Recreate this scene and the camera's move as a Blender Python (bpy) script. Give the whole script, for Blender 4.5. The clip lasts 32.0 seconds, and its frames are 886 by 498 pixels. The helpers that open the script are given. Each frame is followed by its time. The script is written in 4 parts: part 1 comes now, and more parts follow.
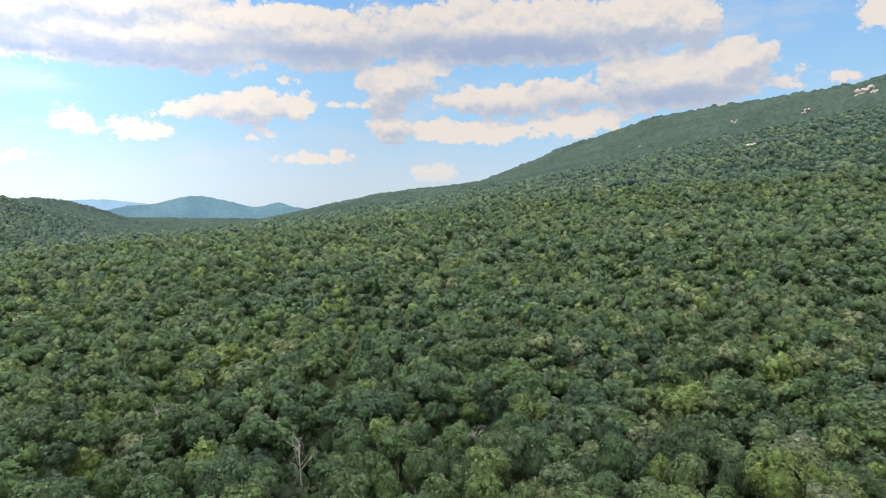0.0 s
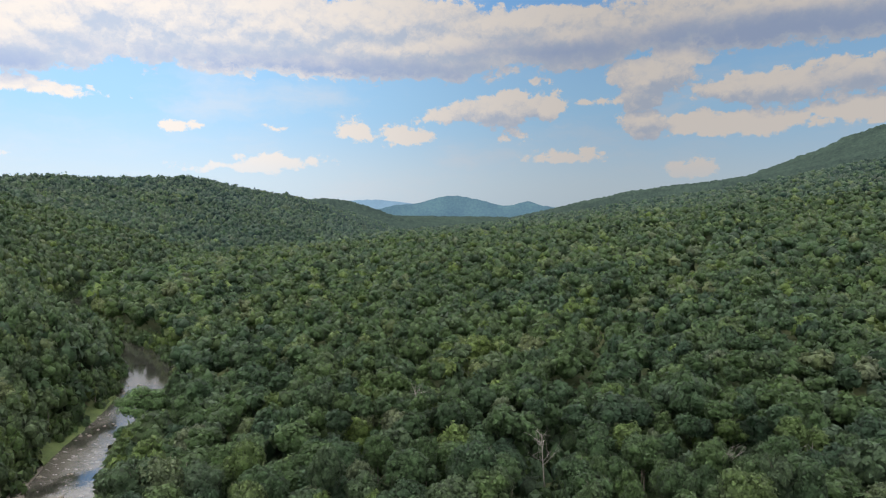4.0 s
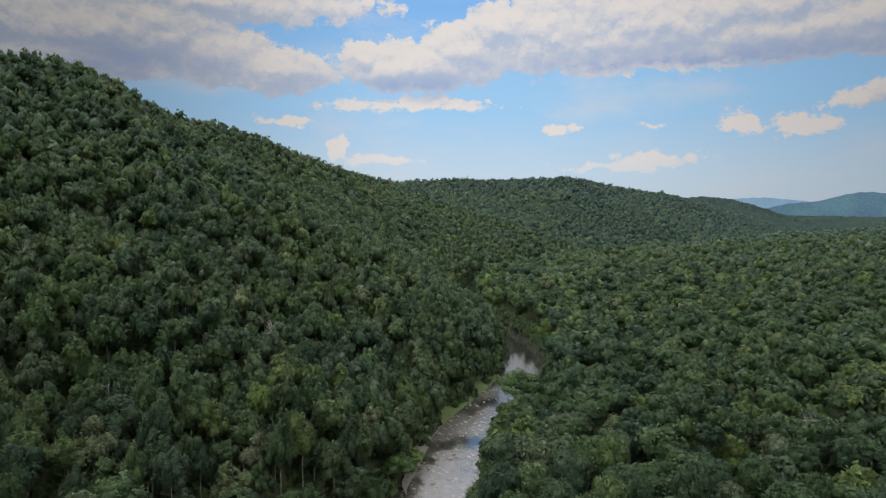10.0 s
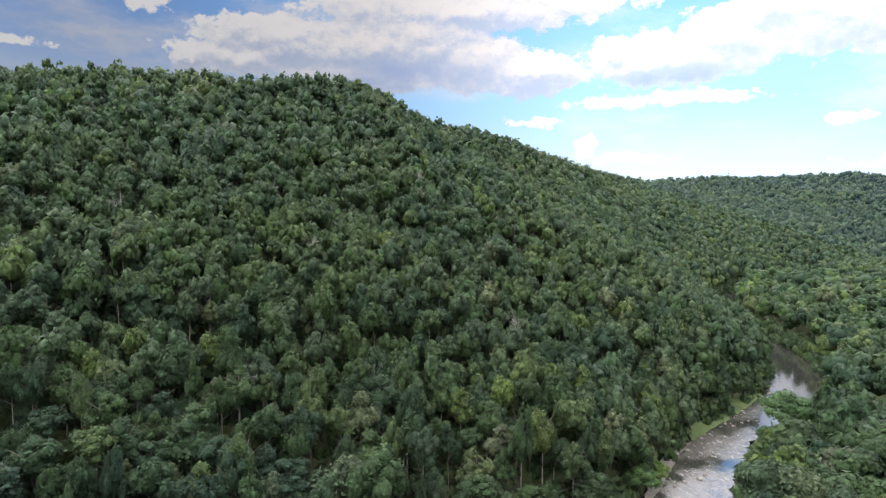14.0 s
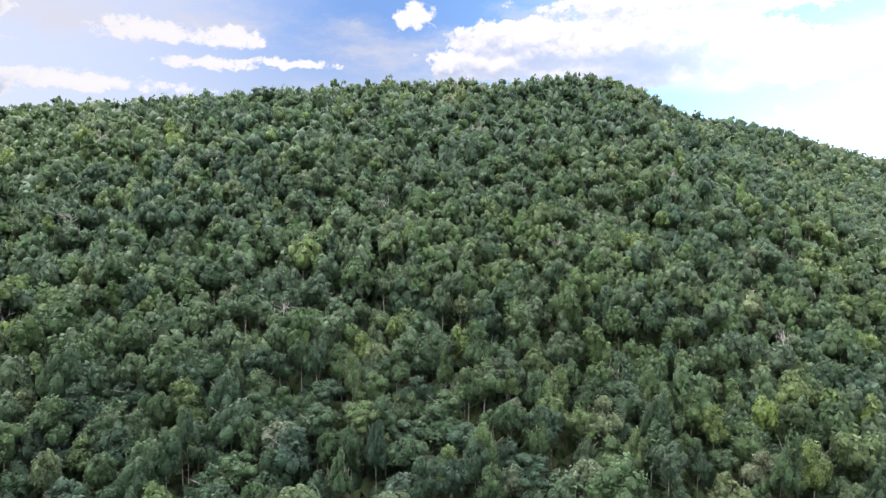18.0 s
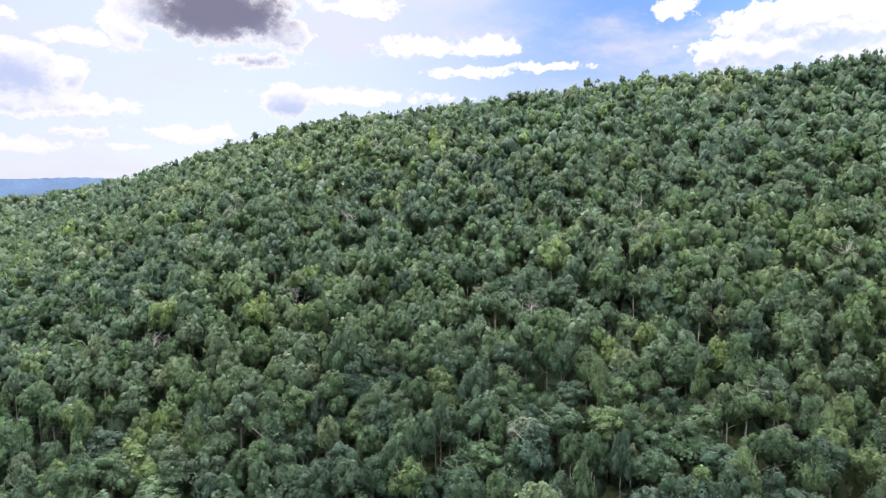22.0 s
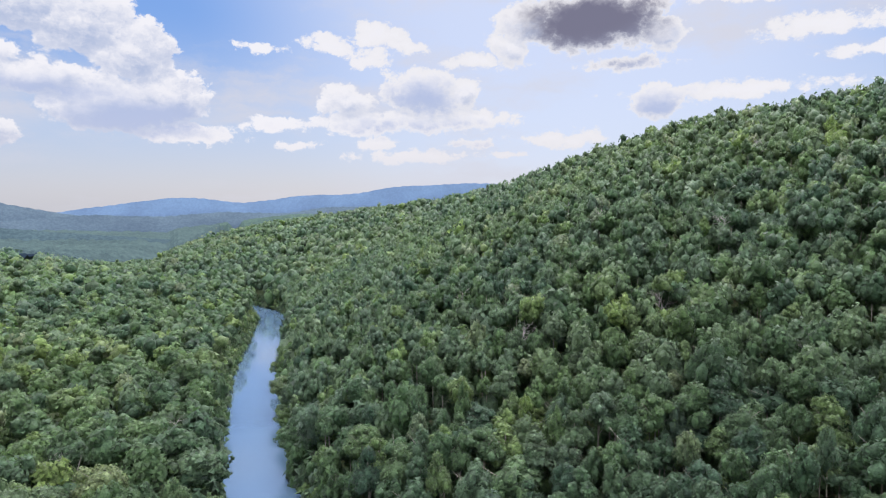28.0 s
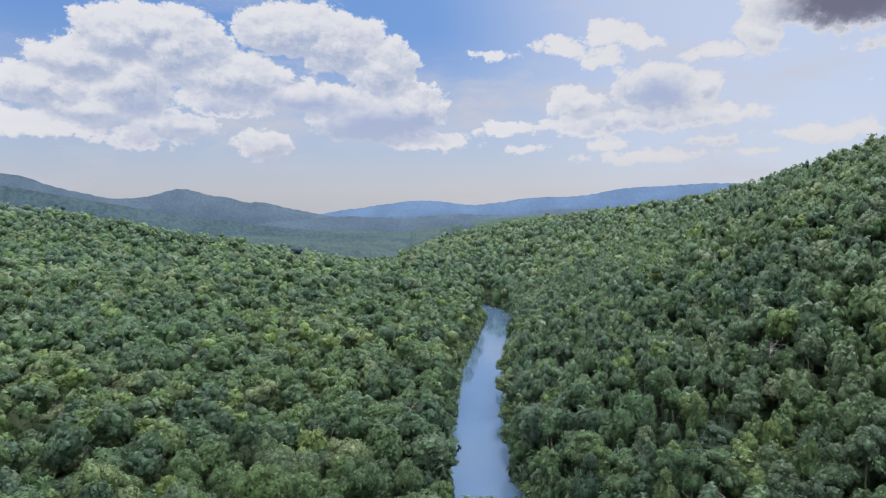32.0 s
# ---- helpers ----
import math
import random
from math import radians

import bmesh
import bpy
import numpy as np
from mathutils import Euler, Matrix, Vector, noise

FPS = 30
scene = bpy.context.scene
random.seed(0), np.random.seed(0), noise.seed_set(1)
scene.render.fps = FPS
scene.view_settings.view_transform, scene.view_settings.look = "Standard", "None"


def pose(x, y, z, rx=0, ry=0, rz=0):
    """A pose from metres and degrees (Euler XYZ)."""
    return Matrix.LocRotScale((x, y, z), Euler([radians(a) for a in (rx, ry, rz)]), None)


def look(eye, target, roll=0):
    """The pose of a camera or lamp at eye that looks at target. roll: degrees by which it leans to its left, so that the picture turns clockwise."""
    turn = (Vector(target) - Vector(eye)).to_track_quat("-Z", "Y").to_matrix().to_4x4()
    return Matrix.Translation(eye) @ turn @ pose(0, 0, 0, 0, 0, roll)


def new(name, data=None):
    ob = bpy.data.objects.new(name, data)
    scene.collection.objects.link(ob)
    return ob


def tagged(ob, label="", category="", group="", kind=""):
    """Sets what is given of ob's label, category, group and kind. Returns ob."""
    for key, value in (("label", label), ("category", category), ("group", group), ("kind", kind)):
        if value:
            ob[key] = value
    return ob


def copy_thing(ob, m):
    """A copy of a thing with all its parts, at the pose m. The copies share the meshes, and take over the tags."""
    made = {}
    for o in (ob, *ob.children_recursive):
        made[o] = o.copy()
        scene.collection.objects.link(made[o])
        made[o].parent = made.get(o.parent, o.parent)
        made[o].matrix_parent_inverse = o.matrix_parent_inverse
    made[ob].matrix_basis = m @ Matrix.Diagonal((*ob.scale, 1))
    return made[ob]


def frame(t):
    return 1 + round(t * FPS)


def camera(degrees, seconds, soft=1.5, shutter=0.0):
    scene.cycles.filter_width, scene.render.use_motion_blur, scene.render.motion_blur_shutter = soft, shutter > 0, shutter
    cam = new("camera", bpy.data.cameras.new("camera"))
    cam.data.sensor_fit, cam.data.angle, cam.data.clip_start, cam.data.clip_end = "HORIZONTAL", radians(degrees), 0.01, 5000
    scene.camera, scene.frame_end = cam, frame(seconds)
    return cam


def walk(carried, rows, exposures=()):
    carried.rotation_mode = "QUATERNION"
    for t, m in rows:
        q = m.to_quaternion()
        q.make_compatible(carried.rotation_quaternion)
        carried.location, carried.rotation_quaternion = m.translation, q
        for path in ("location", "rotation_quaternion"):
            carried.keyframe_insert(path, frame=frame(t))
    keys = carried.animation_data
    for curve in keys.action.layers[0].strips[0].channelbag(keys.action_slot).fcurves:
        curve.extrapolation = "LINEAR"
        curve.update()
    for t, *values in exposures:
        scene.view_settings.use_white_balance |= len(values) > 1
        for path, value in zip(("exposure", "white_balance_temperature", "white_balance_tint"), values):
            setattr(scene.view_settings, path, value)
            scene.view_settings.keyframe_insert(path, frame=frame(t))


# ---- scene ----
LENS, HEIGHT = 69.8, 85.0
cam = camera(LENS, 32.0, soft=1.2)

# seconds, heading, tilt and lean of the drone, which hovers over the wood and turns on the spot
TURN = [(0, 0.00, -3.35, -0.73), (0.5, 2.69, -3.40, -0.72), (1, 5.47, -3.45, -0.70), (1.5, 8.13, -3.50, -0.69), (2, 10.96, -3.55, -0.67),
        (2.5, 13.77, -3.60, -0.66), (3, 16.52, -3.64, -0.64), (3.5, 19.30, -3.69, -0.63), (5.5, 30.39, -3.85, -0.57), (6, 33.16, -3.88, -0.55),
        (7, 38.63, -3.95, -0.52), (8, 43.99, -4.02, -0.49), (9, 49.48, -4.07, -0.46), (10, 54.83, -4.13, -0.43), (11, 60.31, -4.17, -0.39),
        (12, 65.79, -4.21, -0.36), (13, 71.26, -4.24, -0.33), (14, 76.74, -4.27, -0.30), (14.5, 79.48, -4.28, -0.28), (16.5, 90.41, -4.32, -0.22),
        (17, 93.19, -4.32, -0.20), (18, 98.68, -4.33, -0.17), (19, 104.18, -4.33, -0.13), (20, 109.69, -4.32, -0.10), (21, 115.39, -4.31, -0.07),
        (22, 120.89, -4.29, -0.04), (23, 126.32, -4.27, -0.00), (24, 131.72, -4.24, 0.03), (25, 137.11, -4.20, 0.07), (25.5, 139.78, -4.18, 0.08),
        (27.5, 150.31, -4.09, 0.15), (28, 152.93, -4.06, 0.17), (29, 158.16, -4.00, 0.20), (30, 163.26, -3.94, 0.24), (31, 168.23, -3.87, 0.27),
        (32, 173.21, -3.79, 0.31)]
walk(cam, [(t, pose(0, 0, HEIGHT, 0, 0, yaw) @ pose(0, 0, 0, 90 + tilt) @ pose(0, 0, 0, 0, 0, -lean)) for t, yaw, tilt, lean in TURN],
     exposures=[(0, 0.25, 6500, 10), (2, -0.08, 6500, 10), (4, -0.35, 6450, 10), (7, -0.72, 6350, 10), (10, -0.72, 6250, 10), (13, -0.08, 6150, 12), (16, 0.58, 6100, 15),
                (20, 1.08, 6000, 17), (24, 1.03, 6000, 17), (28, 0.78, 5950, 15), (32, 0.55, 5900, 13)])

# ---- sky, clouds and sun ----
SUN_AZ, SUN_EL = 141.0, 44.0


class Nodes:
    """Short hand for building node trees."""

    def __init__(self, tree):
        self.tree = tree

    def add(self, kind, **settings):
        node = self.tree.nodes.new(kind)
        for key, value in settings.items():
            setattr(node, key, value)
        return node

    def put(self, value, socket):
        if isinstance(value, bpy.types.NodeSocket):
            self.tree.links.new(value, socket)
        elif value is not None:
            socket.default_value = value

    def math(self, op, a, b=None, c=None, clamp=False):
        node = self.add("ShaderNodeMath", operation=op, use_clamp=clamp)
        for value, socket in zip((a, b, c), node.inputs):
            self.put(value, socket)
        return node.outputs[0]

    def vec(self, op, a, b=None, out=0):
        node = self.add("ShaderNodeVectorMath", operation=op)
        self.put(a, node.inputs[0])
        self.put(b, node.inputs[1])
        return node.outputs[out]

    def noise(self, where, scale, detail=4.0, rough=0.55, distort=0.0, out="Fac"):
        node = self.add("ShaderNodeTexNoise")
        self.put(where, node.inputs["Vector"])
        for key, value in (("Scale", scale), ("Detail", detail), ("Roughness", rough), ("Distortion", distort)):
            node.inputs[key].default_value = value
        return node.outputs[out]

    def span(self, value, a, b, c=0.0, d=1.0, smooth=True):
        node = self.add("ShaderNodeMapRange", interpolation_type="SMOOTHSTEP" if smooth else "LINEAR")
        self.put(value, node.inputs[0])
        for i, v in enumerate((a, b, c, d)):
            node.inputs[i + 1].default_value = v
        return node.outputs[0]

    def mix(self, fac, a, b, blend="MIX"):
        node = self.add("ShaderNodeMix", data_type="RGBA", blend_type=blend)
        self.put(fac, node.inputs[0])
        self.put(a if isinstance(a, bpy.types.NodeSocket) else (*a, 1), node.inputs[6])
        self.put(b if isinstance(b, bpy.types.NodeSocket) else (*b, 1), node.inputs[7])
        return node.outputs[2]


# cloud banks: heading, elevation and half sizes in degrees
CLOUDS_NORTH = [
    (-19.9, 11.2, 7.5, 2.7), (-21.3, 15.3, 2.6, 1.9), (-24.6, 12.2, 3.1, 1.9), (-4.7, 9.8, 5.7, 1.3), (-10.6, 10.4, 3.9, 1.3), (4.4, 11.3, 3.7, 1.8),
    (2.2, 12.6, 2.8, 1.2), (-11.1, 7.9, 4.4, 1.2), (-1.7, 7.2, 7.5, 1.0), (4.9, 7.3, 1.9, 1.3), (0.8, 3.5, 2.4, 0.7), (-27.3, 10.3, 1.7, 0.6),
    (-32.3, 10.5, 1.1, 0.5), (-33.4, 14.8, 1.6, 1.2), (11.3, 14.5, 8.1, 2.5), (25.2, 13.5, 11.8, 2.6), (-5.5, 15.4, 16.4, 2.8), (-16.6, 15.8, 5.5, 2.2),
    (11.1, 4.7, 2.7, 0.5), (9.2, 5.2, 0.9, 0.4)]
CLOUDS_NORTHWEST = [
    (45.5, 14.6, 7.3, 3.6), (49.8, 15.1, 3.4, 2.2), (57.3, 11.9, 8.1, 2.3), (61.7, 12.4, 3.0, 1.5), (53.6, 13.3, 4.2, 2.5), (37.0, 14.8, 7.4, 3.0),
    (28.2, 15.5, 11.9, 2.6), (21.1, 14.0, 5.0, 2.1), (14.6, 15.6, 6.6, 1.7), (33.0, 12.2, 11.3, 1.2), (69.6, 11.1, 5.2, 2.0), (56.0, 8.9, 4.8, 0.4),
    (42.0, 11.2, 2.7, 0.5), (17.4, 8.6, 4.8, 1.4), (21.8, 8.0, 2.3, 0.7), (12.9, 8.8, 1.7, 1.2), (15.9, 9.7, 1.7, 0.9), (14.1, 11.1, 0.7, 0.4),
    (29.9, 6.6, 2.1, 0.9), (26.0, 6.4, 2.6, 0.8)]
CLOUDS_SMALL = [
    (15.5, 6.3, 1.2, 0.6), (44.5, 6.7, 1.9, 0.5), (36.7, 6.7, 1.3, 0.3), (10.2, 4.7, 2.1, 0.4), (12.4, 4.4, 1.6, 0.3), (64.3, 4.9, 0.7, 1.2),
    (60.1, 3.8, 3.5, 0.4), (36.9, 3.8, 3.0, 0.7), (39.9, 3.2, 3.5, 0.4), (5.1, 10.7, 2.1, 2.3), (8.5, 9.2, 2.3, 0.4), (4.9, 7.1, 1.7, 1.1),
    (68.6, 7.1, 2.1, 0.3)]
CLOUDS_WEST = [
    (90.7, 13.8, 7.5, 1.8), (95.1, 12.1, 5.0, 1.1), (84.3, 11.1, 8.5, 1.8), (78.5, 14.3, 5.9, 2.7), (74.6, 12.1, 6.5, 2.6), (59.7, 11.5, 4.6, 2.1),
    (75.6, 16.2, 14.5, 1.8), (69.0, 7.0, 2.0, 0.4), (58.2, 8.5, 6.7, 0.4), (94.3, 11.9, 5.1, 1.4), (89.8, 13.2, 5.7, 2.0), (83.1, 13.2, 7.6, 2.7),
    (77.8, 13.1, 5.4, 2.8), (101.3, 16.0, 1.7, 1.0), (127.7, 15.9, 2.7, 0.4)]
CLOUDS_SOUTHWEST = [
    (139.8, 15.3, 6.3, 2.6), (145.6, 15.4, 2.8, 1.8), (134.2, 14.0, 2.2, 1.4), (136.9, 11.7, 2.6, 0.6), (134.2, 8.4, 1.9, 1.0), (128.4, 16.5, 3.7, 0.8),
    (123.0, 13.3, 3.7, 0.9), (116.8, 13.3, 2.6, 0.9), (118.6, 11.2, 3.3, 0.4), (113.1, 11.6, 4.5, 0.3), (98.2, 11.7, 1.7, 1.4), (128.4, 9.1, 8.0, 0.6),
    (142.9, 5.8, 1.4, 0.3)]
CLOUDS_SOUTH = [
    (195.4, 13.1, 4.6, 3.2), (191.0, 11.0, 4.7, 2.3), (186.4, 14.8, 4.6, 2.3), (182.1, 14.1, 4.0, 2.8), (178.5, 12.1, 3.3, 2.5), (175.8, 8.7, 2.9, 2.3),
    (180.0, 7.9, 5.3, 2.2), (174.4, 5.9, 4.1, 0.9), (192.3, 8.8, 4.6, 1.1), (195.7, 6.8, 3.4, 1.3), (188.8, 5.3, 2.1, 1.3), (199.0, 9.9, 3.3, 2.7),
    (199.5, 13.3, 3.9, 2.3), (198.8, 5.8, 3.0, 1.0), (185.3, 9.5, 4.7, 1.4)]
CLOUDS_HEAPED = [
    (168.4, 13.1, 2.1, 0.4), (162.9, 13.6, 2.0, 0.8), (158.9, 14.4, 2.4, 1.0), (159.4, 12.5, 2.0, 1.0), (155.7, 13.6, 2.1, 0.5), (161.6, 8.9, 2.4, 1.3),
    (160.9, 7.1, 3.1, 1.2), (154.7, 9.7, 3.7, 2.1), (151.0, 9.6, 1.4, 1.3), (154.9, 7.3, 5.4, 1.1), (149.6, 7.5, 2.9, 0.8), (167.9, 6.7, 2.6, 0.7),
    (166.2, 5.0, 1.8, 0.4), (154.9, 4.1, 4.4, 0.6), (158.4, 5.4, 2.1, 0.6), (150.5, 5.3, 1.9, 0.4), (147.2, 4.4, 1.4, 0.3), (134.4, 8.5, 2.7, 1.5),
    (130.4, 8.9, 2.1, 0.7), (141.8, 5.6, 3.3, 0.8), (146.9, 13.6, 2.3, 1.3), (149.6, 12.3, 3.3, 0.7), (137.1, 11.6, 3.8, 0.6)]
CLOUDS_SOUTHEAST = [(205.6, 9.3, 4.3, 1.6), (202.1, 11.4, 4.2, 1.7), (205.3, 6.6, 4.7, 1.1), (198.1, 14.1, 4.9, 2.3), (201.9, 7.9, 4.3, 1.3), (194.9, 6.7, 2.6, 1.1)]
CLOUD_BASES = [
    (29.2, 11.4, 7.3, 1.0), (-5.6, 13.9, 12.2, 1.2), (11.3, 13.4, 5.8, 0.7), (-19.0, 9.7, 5.4, 0.6), (32.5, 11.7, 12.7, 0.9), (58.2, 10.0, 6.7, 0.7),
    (85.3, 9.9, 6.6, 0.8), (58.2, 10.1, 5.7, 0.7), (80.7, 11.3, 5.7, 0.9), (139.8, 15.2, 5.7, 2.2), (136.9, 11.6, 2.2, 0.4), (134.2, 8.3, 1.5, 0.6),
    (178.2, 6.9, 4.9, 1.4), (184.9, 8.6, 4.3, 0.7), (195.8, 5.4, 4.3, 0.8), (192.3, 8.1, 4.6, 0.6), (154.9, 9.4, 2.4, 1.2), (155.9, 6.7, 4.2, 0.5),
    (134.4, 8.0, 2.1, 0.7), (151.9, 5.0, 2.9, 0.3)]


def build_world():
    world = bpy.data.worlds.new("sky")
    scene.world = world
    world.use_nodes = True
    world.node_tree.nodes.clear()
    n = Nodes(world.node_tree)
    way = n.add("ShaderNodeTexCoord").outputs["Generated"]
    sky = n.add("ShaderNodeTexSky", sky_type="NISHITA", sun_disc=False)
    sky.sun_elevation, sky.sun_rotation = radians(SUN_EL), radians(-SUN_AZ)
    sky.altitude, sky.air_density, sky.dust_density, sky.ozone_density = 300, 1.0, 1.6, 1.6
    split = n.add("ShaderNodeSeparateXYZ")
    n.put(way, split.inputs[0])
    x, y, z = split.outputs
    # heading counted anticlockwise from +y, cut open at -95 degrees
    c, s = math.cos(radians(85)), math.sin(radians(85))
    side = n.math("ADD", n.math("MULTIPLY", x, -c), n.math("MULTIPLY", y, -s))
    ahead = n.math("ADD", n.math("MULTIPLY", x, -s), n.math("MULTIPLY", y, c))
    az = n.math("MULTIPLY_ADD", n.math("ARCTAN2", side, ahead), 180 / math.pi, 85)
    el = n.math("MULTIPLY", n.math("ARCSINE", z), 180 / math.pi)
    flat = n.add("ShaderNodeCombineXYZ")
    n.put(az, flat.inputs[0])
    n.put(el, flat.inputs[1])
    where = flat.outputs[0]
    warp = n.vec("MULTIPLY", n.vec("SUBTRACT", n.noise(where, 0.45, 4, 0.6, out="Color"), (0.5, 0.5, 0.5)), (3.4, 1.5, 0))
    bent = n.vec("ADD", where, warp)
    wide = n.noise(where, 0.06, 4, 0.5)
    crinkle = n.vec("MULTIPLY", n.vec("SUBTRACT", n.noise(where, 1.3, 6, 0.65, out="Color"), (0.5, 0.5, 0.5)), (1.5, 1.1, 0))

    def billow(at):
        """Rounded heads of heaped cloud, large and small."""
        at = n.vec("ADD", at, crinkle)
        cell = n.add("ShaderNodeTexVoronoi", voronoi_dimensions="2D", normalize=True)
        n.put(at, cell.inputs["Vector"])
        for key, value in (("Scale", 0.62), ("Detail", 5.0), ("Roughness", 0.62), ("Lacunarity", 2.2)):
            cell.inputs[key].default_value = value
        big = n.noise(at, 0.28, 3, 0.5)
        return n.math("ADD", n.math("MULTIPLY_ADD", big, 1.5, -0.75), n.math("MULTIPLY_ADD", cell.outputs["Distance"], -2.1, 0.8))

    def field(blobs, start, at):
        best = start
        for a, e, ra, re in blobs:
            size = n.add("ShaderNodeVectorMath", operation="MULTIPLY_ADD")
            n.put(at, size.inputs[0])
            size.inputs[1].default_value, size.inputs[2].default_value = (1 / ra, 1 / re, 0), (-a / ra, -e / re, 0)
            heap = min(1.0, max(0.3, re / 2.0))
            best = n.math("MAXIMUM", best, n.math("MULTIPLY_ADD", n.vec("LENGTH", size.outputs[0], out=1), -heap, heap))
        return best

    # the sky overhead and behind is as broken as the part in view
    over = n.math("MULTIPLY_ADD", n.span(el, 17, 26), 1.2, n.math("MULTIPLY_ADD", wide, 2.4, -2.1))

    # unseen front-lit clouds added away from the sun, to brighten the steep bank
    east_fill = n.math("ADD", n.span(az, -62, -44, 1.0, 0.0), n.span(az, 212, 235))
    over = n.math("MULTIPLY_ADD", n.math("MULTIPLY", east_fill, n.span(el, 2, 10)), 1.1, over)
    gap = n.vec("MULTIPLY", n.vec("SUBTRACT", where, (171, 27, 0)), (1 / 15, 1 / 12, 0))
    over = n.math("SUBTRACT", over, n.math("MULTIPLY", n.span(n.vec("LENGTH", gap, out=1), 0.5, 1.0, 1.0, 0.0), 2.0))

    banks = (CLOUDS_NORTH, CLOUDS_NORTHWEST, CLOUDS_SMALL, CLOUDS_WEST, CLOUDS_SOUTHWEST, CLOUDS_SOUTH, CLOUDS_HEAPED, CLOUDS_SOUTHEAST)

    def density(shift, least):
        at, body = n.vec("ADD", bent, (*shift, 0)), over
        for bank in banks:
            body = field([blob for blob in bank if blob[3] >= least], body, at)
        grain = billow(n.vec("MULTIPLY", n.vec("ADD", where, (*shift, 0)), (1.0, 1.35, 1.0)))
        return n.math("ADD", n.math("MULTIPLY", body, 1.35), n.math("MULTIPLY", grain, 0.6)), grain

    dense, grain = density((0, 0), 0.0)
    higher, _ = density((0.25, 0.7), 1.3)
    mask = n.span(dense, 0.0, 0.24)
    base = n.math("ADD", field(CLOUD_BASES, -1.0, bent), n.math("MULTIPLY", grain, 0.35))
    low = n.math("MULTIPLY", n.span(base, -0.4, 0.55), n.span(dense, 0.05, 0.6))
    crest_light = n.span(n.math("SUBTRACT", dense, higher), -0.55, 0.55)
    aim = Vector((-math.sin(radians(SUN_AZ)) * math.cos(radians(SUN_EL)), math.cos(radians(SUN_AZ)) * math.cos(radians(SUN_EL)), math.sin(radians(SUN_EL))))
    # the bright part of the sky, below the sun
    low_aim = Vector((-math.sin(radians(SUN_AZ)), math.cos(radians(SUN_AZ)), 0.42)).normalized()
    near_sun = n.vec("DOT_PRODUCT", way, tuple(low_aim), out=1)
    glow = n.span(near_sun, 0.84, 0.98)
    # towards the sun all clouds are seen from their shaded side
    wide_glow = n.math("MULTIPLY", n.span(az, 62, 108), n.span(az, 205, 240, 1.0, 0.0))
    rim = n.span(dense, 0.05, 0.7, 1.0, 0.0)
    lit = n.mix(crest_light, (0.47, 0.53, 0.64), (0.80, 0.735, 0.68))
    back_lit = n.mix(n.math("MULTIPLY_ADD", rim, 0.3, n.math("MULTIPLY", crest_light, 0.95), clamp=True), (0.30, 0.335, 0.41), (0.58, 0.56, 0.53))
    back_lit = n.mix(n.math("MULTIPLY", n.span(dense, 0.1, 0.8, 0.85, 0.15), n.span(near_sun, 0.86, 0.97)), back_lit, (0.54, 0.52, 0.485))
    lit = n.mix(wide_glow, lit, back_lit)
    shade = n.mix(wide_glow, (0.36, 0.44, 0.62), (0.31, 0.345, 0.435))
    shade = n.mix(n.span(near_sun, 0.972, 0.99), shade, (0.125, 0.12, 0.155))
    cloud = n.mix(low, lit, shade)
    # clouds above the view are made brighter, as added fill for the woods
    cloud = n.mix(n.span(el, 18, 30), cloud, n.mix(0.7, cloud, (2.9, 2.8, 2.7)))
    blue = n.mix(1.0, sky.outputs[0], (0.10, 0.10, 0.10), "MULTIPLY")
    clear = n.mix(n.span(el, 1, 9), (0.60, 0.72, 0.82), (0.38, 0.64, 0.90))
    clear = n.mix(n.span(el, 8, 20), clear, (0.22, 0.48, 0.88))
    hazy = n.mix(n.span(el, 0, 7), (0.38, 0.375, 0.375), (0.30, 0.35, 0.43))
    hazy = n.mix(n.span(el, 6, 16), hazy, (0.11, 0.215, 0.42))
    clear = n.mix(n.span(az, 70, 106), clear, hazy)
    clear = n.mix(n.math("MULTIPLY", glow, 0.92), clear, (0.39, 0.42, 0.48))
    blue = n.mix(0.12, clear, blue)
    # thin veils between the heaped clouds
    veil = n.noise(n.vec("MULTIPLY", n.vec("ADD", where, warp), (0.055, 0.17, 1)), 1.0, 6, 0.6)
    veil = n.math("MULTIPLY", n.span(veil, 0.46, 0.72), n.math("MULTIPLY_ADD", wide_glow, 0.3, n.span(el, 17, 24, 0.55, 0.2)))
    blue = n.mix(veil, blue, n.mix(wide_glow, (0.66, 0.68, 0.72), (0.44, 0.43, 0.43)))
    hide = n.math("MULTIPLY", mask, n.span(el, 0.5, 5, 0.35, 1.0))
    cloud = n.mix(n.span(el, 1, 8, 0.5, 0.0), cloud, n.mix(wide_glow, (0.78, 0.75, 0.74), (0.48, 0.44, 0.41)))
    back = n.add("ShaderNodeBackground")
    n.put(n.mix(hide, blue, cloud), back.inputs[0])
    n.put(n.math("MULTIPLY", n.span(az, 4, 50, 0.88, 1.6), n.math("SUBTRACT", 1.0, n.math("MULTIPLY", n.span(az, 56, 86, 0.0, 0.42), n.math("MULTIPLY", n.span(el, 18, 32, 1.0, 0.3), n.span(az, 205, 235, 1.0, 0.0))))), back.inputs[1])
    out = n.add("ShaderNodeOutputWorld")
    n.put(back.outputs[0], out.inputs[0])
    return aim


SUN_WAY = build_world()
lamp = bpy.data.lights.new("sun", "SUN")
lamp.energy, lamp.angle, lamp.color = 1.5, radians(14), (1.0, 0.94, 0.84)
sun = new("sun", lamp)
sun.matrix_world = look(SUN_WAY * 1000, (0, 0, 0))


